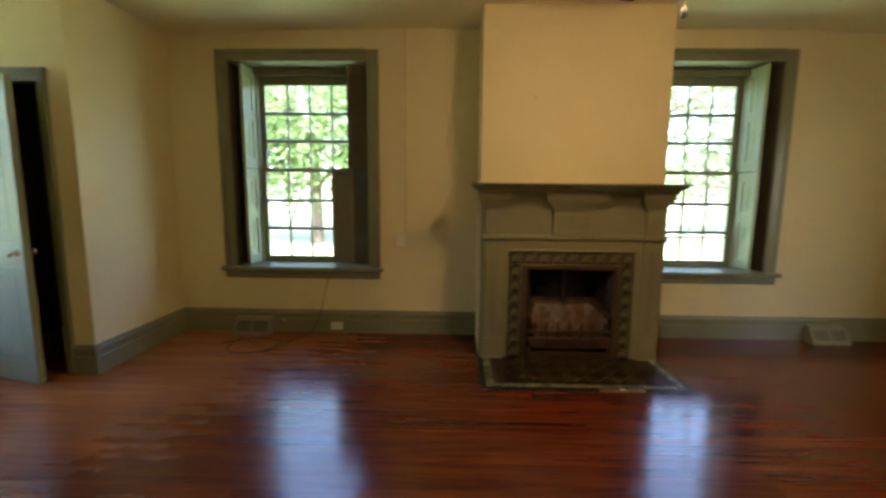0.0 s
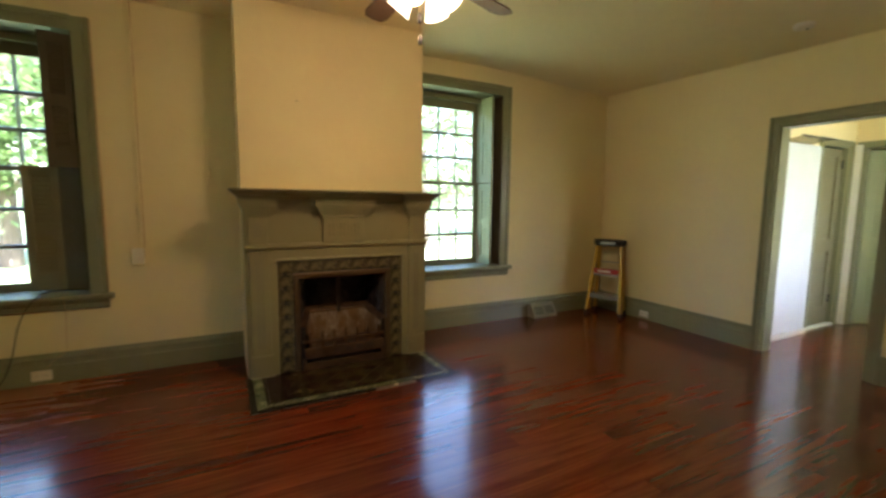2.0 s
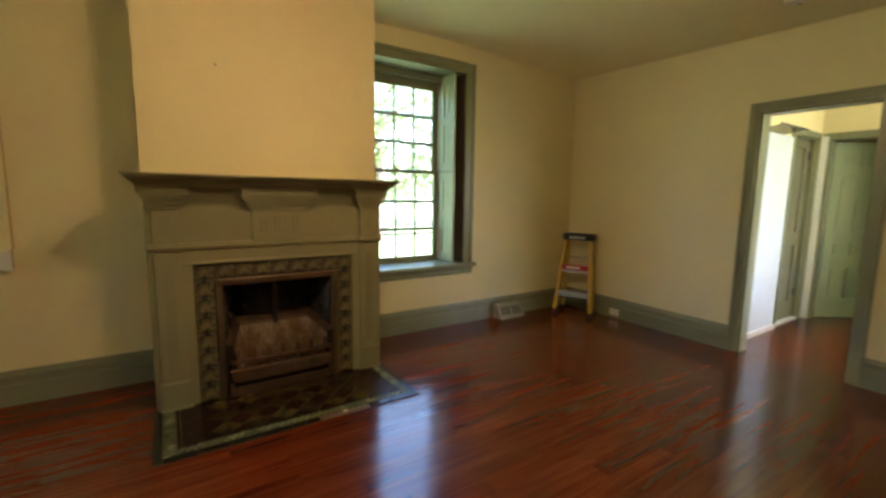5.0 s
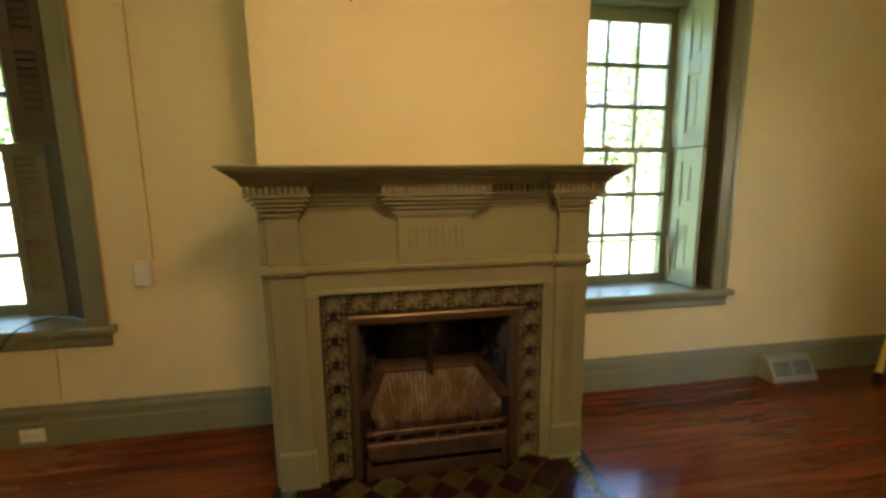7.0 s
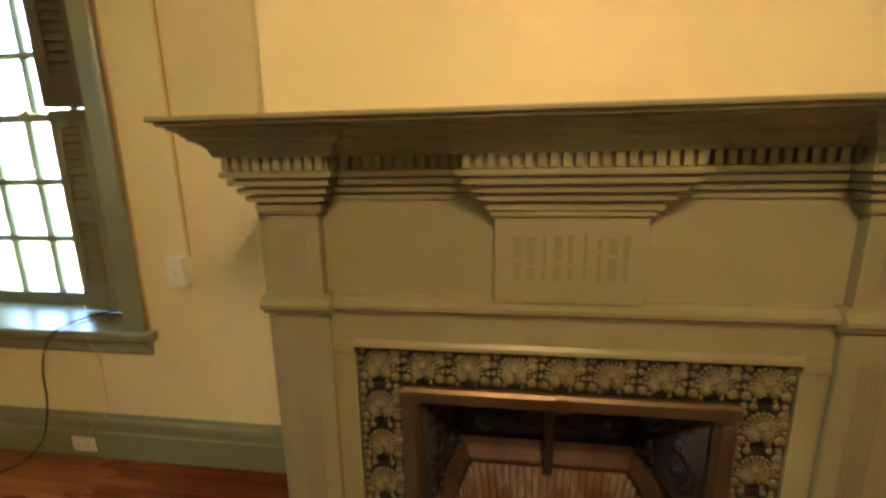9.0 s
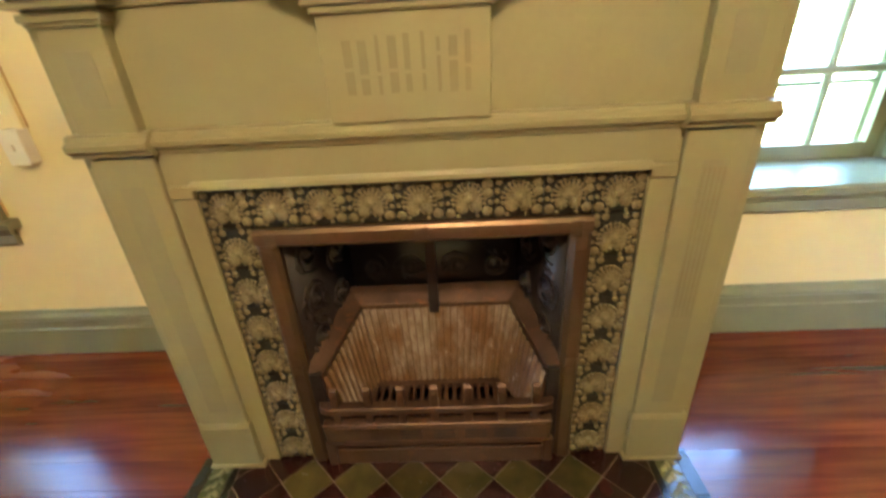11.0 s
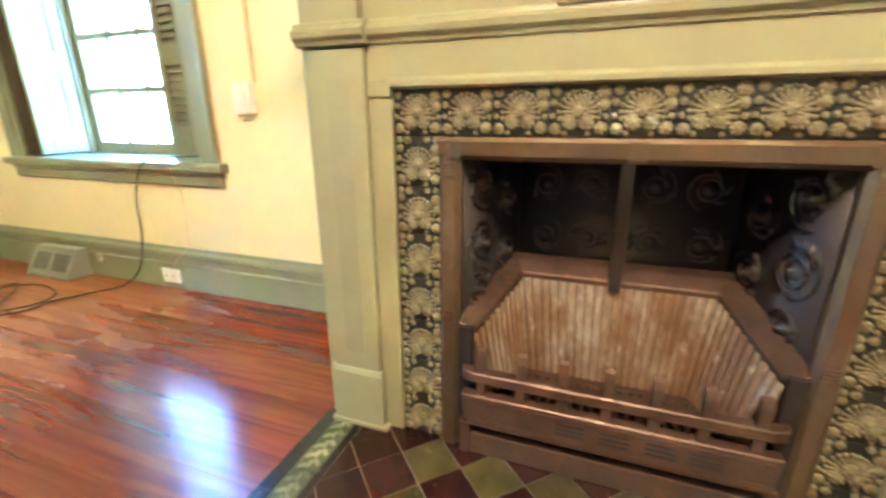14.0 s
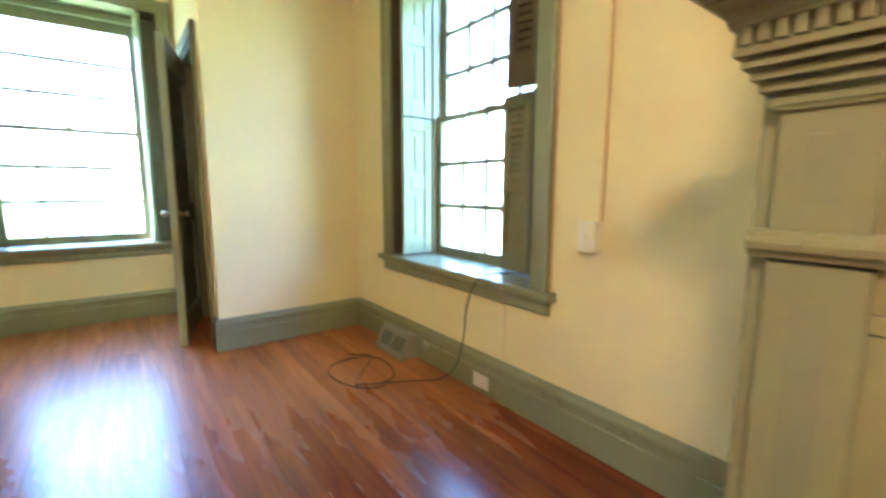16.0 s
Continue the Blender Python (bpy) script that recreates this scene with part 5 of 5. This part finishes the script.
# ---- floor registers ----
def register(x, label):
    """A wedge-shaped hot-air register: sloping face with two louvred grilles, closed cheeks."""
    root = thing("floor_register", pose(x, Y_N - 0.0255, 0), label, "floor register", "floor registers")
    w, d, h = 0.165, 0.125, 0.150
    bm = bmesh.new()
    prism(bm, [(0, 0.001), (-d, 0.001), (-d, 0.014), (-0.045, h), (0, h)], 0, -w, w)
    body = part("body", bm, VENTM, root)
    slope = math.degrees(math.atan2(h - 0.014, d - 0.045))
    for sx in (-1, 1):
        bm = bmesh.new()
        box(bm, -0.062, 0.062, 0.030, 0.125, 0.0005, 0.0022)
        g = part("grille", bm, SLOT, root, "dark louvred grille")
        for k in range(9):
            bm2 = bmesh.new()
            box(bm2, -0.062, 0.062, 0.033 + k * 0.0108, 0.038 + k * 0.0108, 0.002, 0.0045)
            part("vane", bm2, VENTM, g)
        g.matrix_basis = pose(sx * 0.075, -d, 0.014, slope, 0, 0)
    bm = bmesh.new()
    box(bm, -w, w, 0.006, 0.022, 0.0, 0.004)
    box(bm, -w, w, 0.132, 0.148, 0.0, 0.004)
    box(bm, -w, -w + 0.022, 0.022, 0.132, 0.0, 0.004)
    box(bm, w - 0.022, w, 0.022, 0.132, 0.0, 0.004)
    box(bm, -0.012, 0.012, 0.022, 0.132, 0.0, 0.004)
    rim = part("face_rim", bm, VENTM, root)
    rim.matrix_basis = pose(0, -d, 0.014, slope, 0, 0)


register(-1.665, "grey-green painted metal floor register against the baseboard")
register(3.56, "grey-green painted metal floor register against the baseboard")

# ---- black cable from the window sill, coiled on the floor ----
pts = [(-0.70, 4.10, 0.634), (-0.76, 4.135, 0.633), (-0.834, 4.13, 0.633), (-0.880, 4.04, 0.633), (-0.875, 3.95, 0.634), (-0.885, 3.908, 0.618), (-0.935, 3.902, 0.55), (-0.985, 3.91, 0.43),
       (-1.015, 3.925, 0.30), (-1.050, 3.926, 0.17), (-1.090, 3.915, 0.07), (-1.14, 3.86, 0.010), (-1.20, 3.76, 0.006)]
for k in range(31):
    a = radians(14 - k * 14)
    r = 1.0 + 0.05 * math.sin(k * 0.8) - 0.004 * k
    pts.append((-1.505 + 0.235 * r * math.cos(a), 3.565 + 0.19 * r * math.sin(a), 0.006 + 0.0065 * (k > 23)))
pts += [(-1.66, 3.70, 0.010), (-1.74, 3.66, 0.006), (-1.80, 3.60, 0.006)]
smooth = []
for i in range(len(pts) - 1):
    p0, p1, p2, p3 = (Vector(pts[max(0, min(len(pts) - 1, i + d))]) for d in (-1, 0, 1, 2))
    for s in range(3):
        t = s / 3
        smooth.append(0.5 * ((2 * p1) + (p2 - p0) * t + (2 * p0 - 5 * p1 + 4 * p2 - p3) * t * t + (3 * p1 - p0 - 3 * p2 + p3) * t ** 3))
smooth.append(Vector(pts[-1]))
bm = bmesh.new()
tube(bm, smooth, 0.0035, 8)
tagged(part("black_cable", bm, RUBBER, smooth=True), "black cable hanging from a window stool and coiled on floorboards", "cable")
bm = bmesh.new()
tube(bm, [(-0.74, 4.06, 0.632), (-0.735, 3.93, 0.632), (-0.735, 3.914, 0.60), (-0.738, 3.955, 0.48), (-0.750, 3.958, 0.24), (-0.765, 3.940, 0.205), (-0.830, 3.938, 0.16), (-0.870, 3.937, 0.10)], 0.0016, 6)
tagged(part("thin_wire", bm, STAINED, smooth=True), "thin tan wire from the window stool to an outlet", "wire")

# ---- step ladder in the corner ----
lad = thing("step_ladder", pose(4.30, 3.62, 0, 0, 0, -66), "yellow fibreglass step ladder with black top, folded in a corner", "ladder")
for sx in (-1, 1):
    bm = bmesh.new()
    def rail(y_low, y_high, depth, x_low, x_high):
        for z0, z1 in ((0.03, 0.83),):
            lowx, highx = sx * x_low, sx * x_high
            a = [bm.verts.new((lowx + dx, y_low + dy, z0)) for dx, dy in ((-0.017, 0), (0.017, 0), (0.017, depth), (-0.017, depth))]
            b = [bm.verts.new((highx + dx, y_high + dy, z1)) for dx, dy in ((-0.015, 0), (0.015, 0), (0.015, depth), (-0.015, depth))]
            bm.faces.new(a[::-1])
            bm.faces.new(b)
            for k in range(4):
                bm.faces.new((a[k], a[(k + 1) % 4], b[(k + 1) % 4], b[k]))
    rail(-0.13, 0.0, 0.085, 0.195, 0.135)
    part("front_rail", bm, YELLOW, lad, "yellow fibreglass side rail")
    bm = bmesh.new()
    rail(0.10, 0.085, 0.035, 0.170, 0.130)
    part("rear_rail", bm, YELLOW, lad)
    for y in (-0.125, 0.095):
        bm = bmesh.new()
        box(bm, sx * (0.195 if y < 0 else 0.170) - 0.022, sx * (0.195 if y < 0 else 0.170) + 0.022, y - 0.012, y + (0.088 if y < 0 else 0.044), 0.0, 0.055, 0.006)
        part("foot", bm, RUBBER, lad, "black rubber foot")
bm = bmesh.new()
for z, grow in ((0.822, 0.0), (0.834, 0.010), (0.880, 0.014), (0.894, 0.004)):
    ring = []
    for k in range(32):
        c, d = math.cos(k * math.tau / 32), math.sin(k * math.tau / 32)
        ring.append(bm.verts.new((math.copysign(abs(c) ** 0.55, c) * (0.168 + grow), 0.045 + math.copysign(abs(d) ** 0.75, d) * (0.080 + grow), z)))
    if z > 0.822:
        for k in range(32):
            bm.faces.new((last[k], last[(k + 1) % 32], ring[(k + 1) % 32], ring[k]))
    else:
        bm.faces.new(ring[::-1])
    last = ring
tray = [bm.verts.new((v.co.x * 0.78, 0.045 + (v.co.y - 0.045) * 0.72, 0.894)) for v in last]
floor_ring = [bm.verts.new((v.co.x, v.co.y, 0.874)) for v in tray]
for k in range(32):
    bm.faces.new((last[k], last[(k + 1) % 32], tray[(k + 1) % 32], tray[k]))
    bm.faces.new((tray[k], tray[(k + 1) % 32], floor_ring[(k + 1) % 32], floor_ring[k]))
bm.faces.new(floor_ring)
lt = part("top_cap", bm, RUBBER, lad, "black moulded top cap")
bm = bmesh.new()
box(bm, -0.085, 0.085, -0.0515, -0.044, 0.842, 0.870, 0.001)
part("cap_badge", bm, ALU, lt, "grey badge plate")
for z, y in ((0.255, -0.085), (0.52, -0.045)):
    bm = bmesh.new()
    f = z / 0.83
    w = 0.180 - f * 0.060
    box(bm, -w, w, y - 0.02, y + 0.085, z - 0.012, z, 0.003)
    box(bm, -w, w, y - 0.026, y - 0.018, z - 0.050, z, 0.002)
    part("step", bm, ALU, lad, "dull aluminium tread")
bm = bmesh.new()
box(bm, -0.142, 0.142, -0.080, -0.040, 0.497, 0.556, 0.006)
rl = part("label_bar", bm, REDLABEL, lad, "red label with a white stripe")
bm = bmesh.new()
box(bm, -0.090, 0.060, -0.0825, -0.0795, 0.515, 0.538)
part("label_stripe", bm, PLASTIC, rl)
for z in (0.18, 0.62):
    bm = bmesh.new()
    tube(bm, [(-0.165, 0.10, z), (0.165, 0.10, z)], 0.008, 8)
    part("rear_brace", bm, ALU, lad)

# ---- outside ----
bm = bmesh.new()
bmesh.ops.create_grid(bm, x_segments=40, y_segments=40, size=400)
for v in bm.verts:
    v.co.z = -0.75
structure("ground", bm, LAWN, "grass lawn round the house", "ground")


def tree(x, y, height, spread, seed, leaves):
    """A tapered trunk with limbs and a ragged crown of single leaves set in clumps along the limbs."""
    rnd = random.Random(seed)
    root = thing("tree", pose(x, y, -0.75), "broad green deciduous tree on a lawn", "tree", "trees round the house")
    bm = bmesh.new()
    fork = height * 0.30
    tube(bm, [(0, 0, -0.1), (0.05, 0.02, fork * 0.5), (0, 0.06, fork), (0.1, 0, height * 0.75)], [height * 0.034, height * 0.026, height * 0.022, height * 0.008], 9)
    clumps = []
    for k in range(16):
        a, z = rnd.uniform(0, math.tau), rnd.uniform(fork * 0.7, height * 0.72)
        L = spread * rnd.uniform(0.55, 1.0)
        tip = Vector((L * math.cos(a), L * math.sin(a), z + rnd.uniform(-0.05, 0.28) * height))
        start = Vector((0, 0.05, z))
        tube(bm, [start, start.lerp(tip, 0.5) + Vector((0, 0, 0.03 * height)), tip], [height * 0.012, height * 0.008, height * 0.003], 6)
        for f in (0.35, 0.6, 0.85, 1.0):
            for _ in range(2):
                clumps.append((start.lerp(tip, f) + Vector([rnd.gauss(0, spread * 0.12) for _ in range(3)]), spread * rnd.uniform(0.10, 0.22)))
    part("trunk", bm, BARK, root)
    verts, faces = [], []
    for _ in range(leaves):
        c, r = clumps[rnd.randrange(len(clumps))]
        p = c + Vector([rnd.gauss(0, r) for _ in range(3)])
        u = Vector([rnd.gauss(0, 1) for _ in range(3)]).normalized()
        w = u.cross(Vector([rnd.gauss(0, 1) for _ in range(3)])).normalized()
        s = rnd.uniform(0.09, 0.19)
        i = len(verts)
        verts += [p - u * s, p + w * s * 0.45, p + u * s, p - w * s * 0.45]
        faces.append((i, i + 1, i + 2, i + 3))
    me = bpy.data.meshes.new("crown")
    me.from_pydata(verts, [], faces)
    me.materials.append(LEAF)
    ob = new("crown", me)
    ob.parent = root


for x, y, hgt, spr, seed, n in ((-5.5, 17.5, 9.0, 4.4, 1, 16000), (1.5, 21.0, 10.5, 4.6, 2, 9000), (8.5, 18.0, 8.5, 4.0, 3, 3500), (-13.5, 23.0, 11.0, 5.0, 4, 12000),
                                (-23.5, 7.5, 8.5, 4.2, 5, 8000), (-25.0, -4.0, 9.0, 4.6, 6, 7000), (15.5, 24.0, 11.0, 5.0, 7, 7000), (4.6, 30.0, 12.0, 5.5, 8, 7000), (-22.0, 15.0, 8.0, 4.2, 9, 7000)):
    tree(x, y, hgt, spr, seed, n)

# ---- floorboards ----
BOARD = 0.098
rnd = random.Random(11)
board_meshes = {}


def board_mesh(length):
    key = round(length, 2)
    if key not in board_meshes:
        bm = bmesh.new()
        h, w = key / 2 - 0.0003, BOARD / 2 - 0.0003
        rings = [[bm.verts.new((sx * (h - i), sy * (w - i), z)) for sx, sy in ((-1, -1), (1, -1), (1, 1), (-1, 1))] for z, i in ((-0.022, 0.001), (-0.004, 0), (0.0, 0.0))]
        for a, b in zip(rings, rings[1:]):
            for k in range(4):
                bm.faces.new((a[k], a[(k + 1) % 4], b[(k + 1) % 4], b[k]))
        bm.faces.new(rings[-1])
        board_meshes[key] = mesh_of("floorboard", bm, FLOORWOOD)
    return board_meshes[key]


y = Y_N + 0.02 - BOARD / 2
while y > -2.25:
    x, end = X_W, (7.5 if y > 0.45 else X_E)
    first = True
    while x < end - 0.02:
        L = rnd.choice((1.2, 1.8, 2.4, 3.0, 3.6, 4.2)) * (rnd.uniform(0.3, 1.0) if first else 1.0)
        L = round(min(L, end - x), 2)
        if end - x - L < 0.35:
            L = round(end - x, 2)
        first = False
        ob = new("floorboard", board_mesh(L))
        ob.parent = FLOOR
        ob.matrix_basis = pose(x + L / 2, y, rnd.uniform(-0.0001, 0.0001), rnd.uniform(-0.02, 0.02), 0, 0)
        x += L
    y -= BOARD

# ---- the plan's unit to metres ----
for ob in list(scene.collection.objects):
    if ob.parent is None and ob is not cam:
        ob.matrix_basis = Matrix.Scale(SCALE, 4) @ ob.matrix_basis
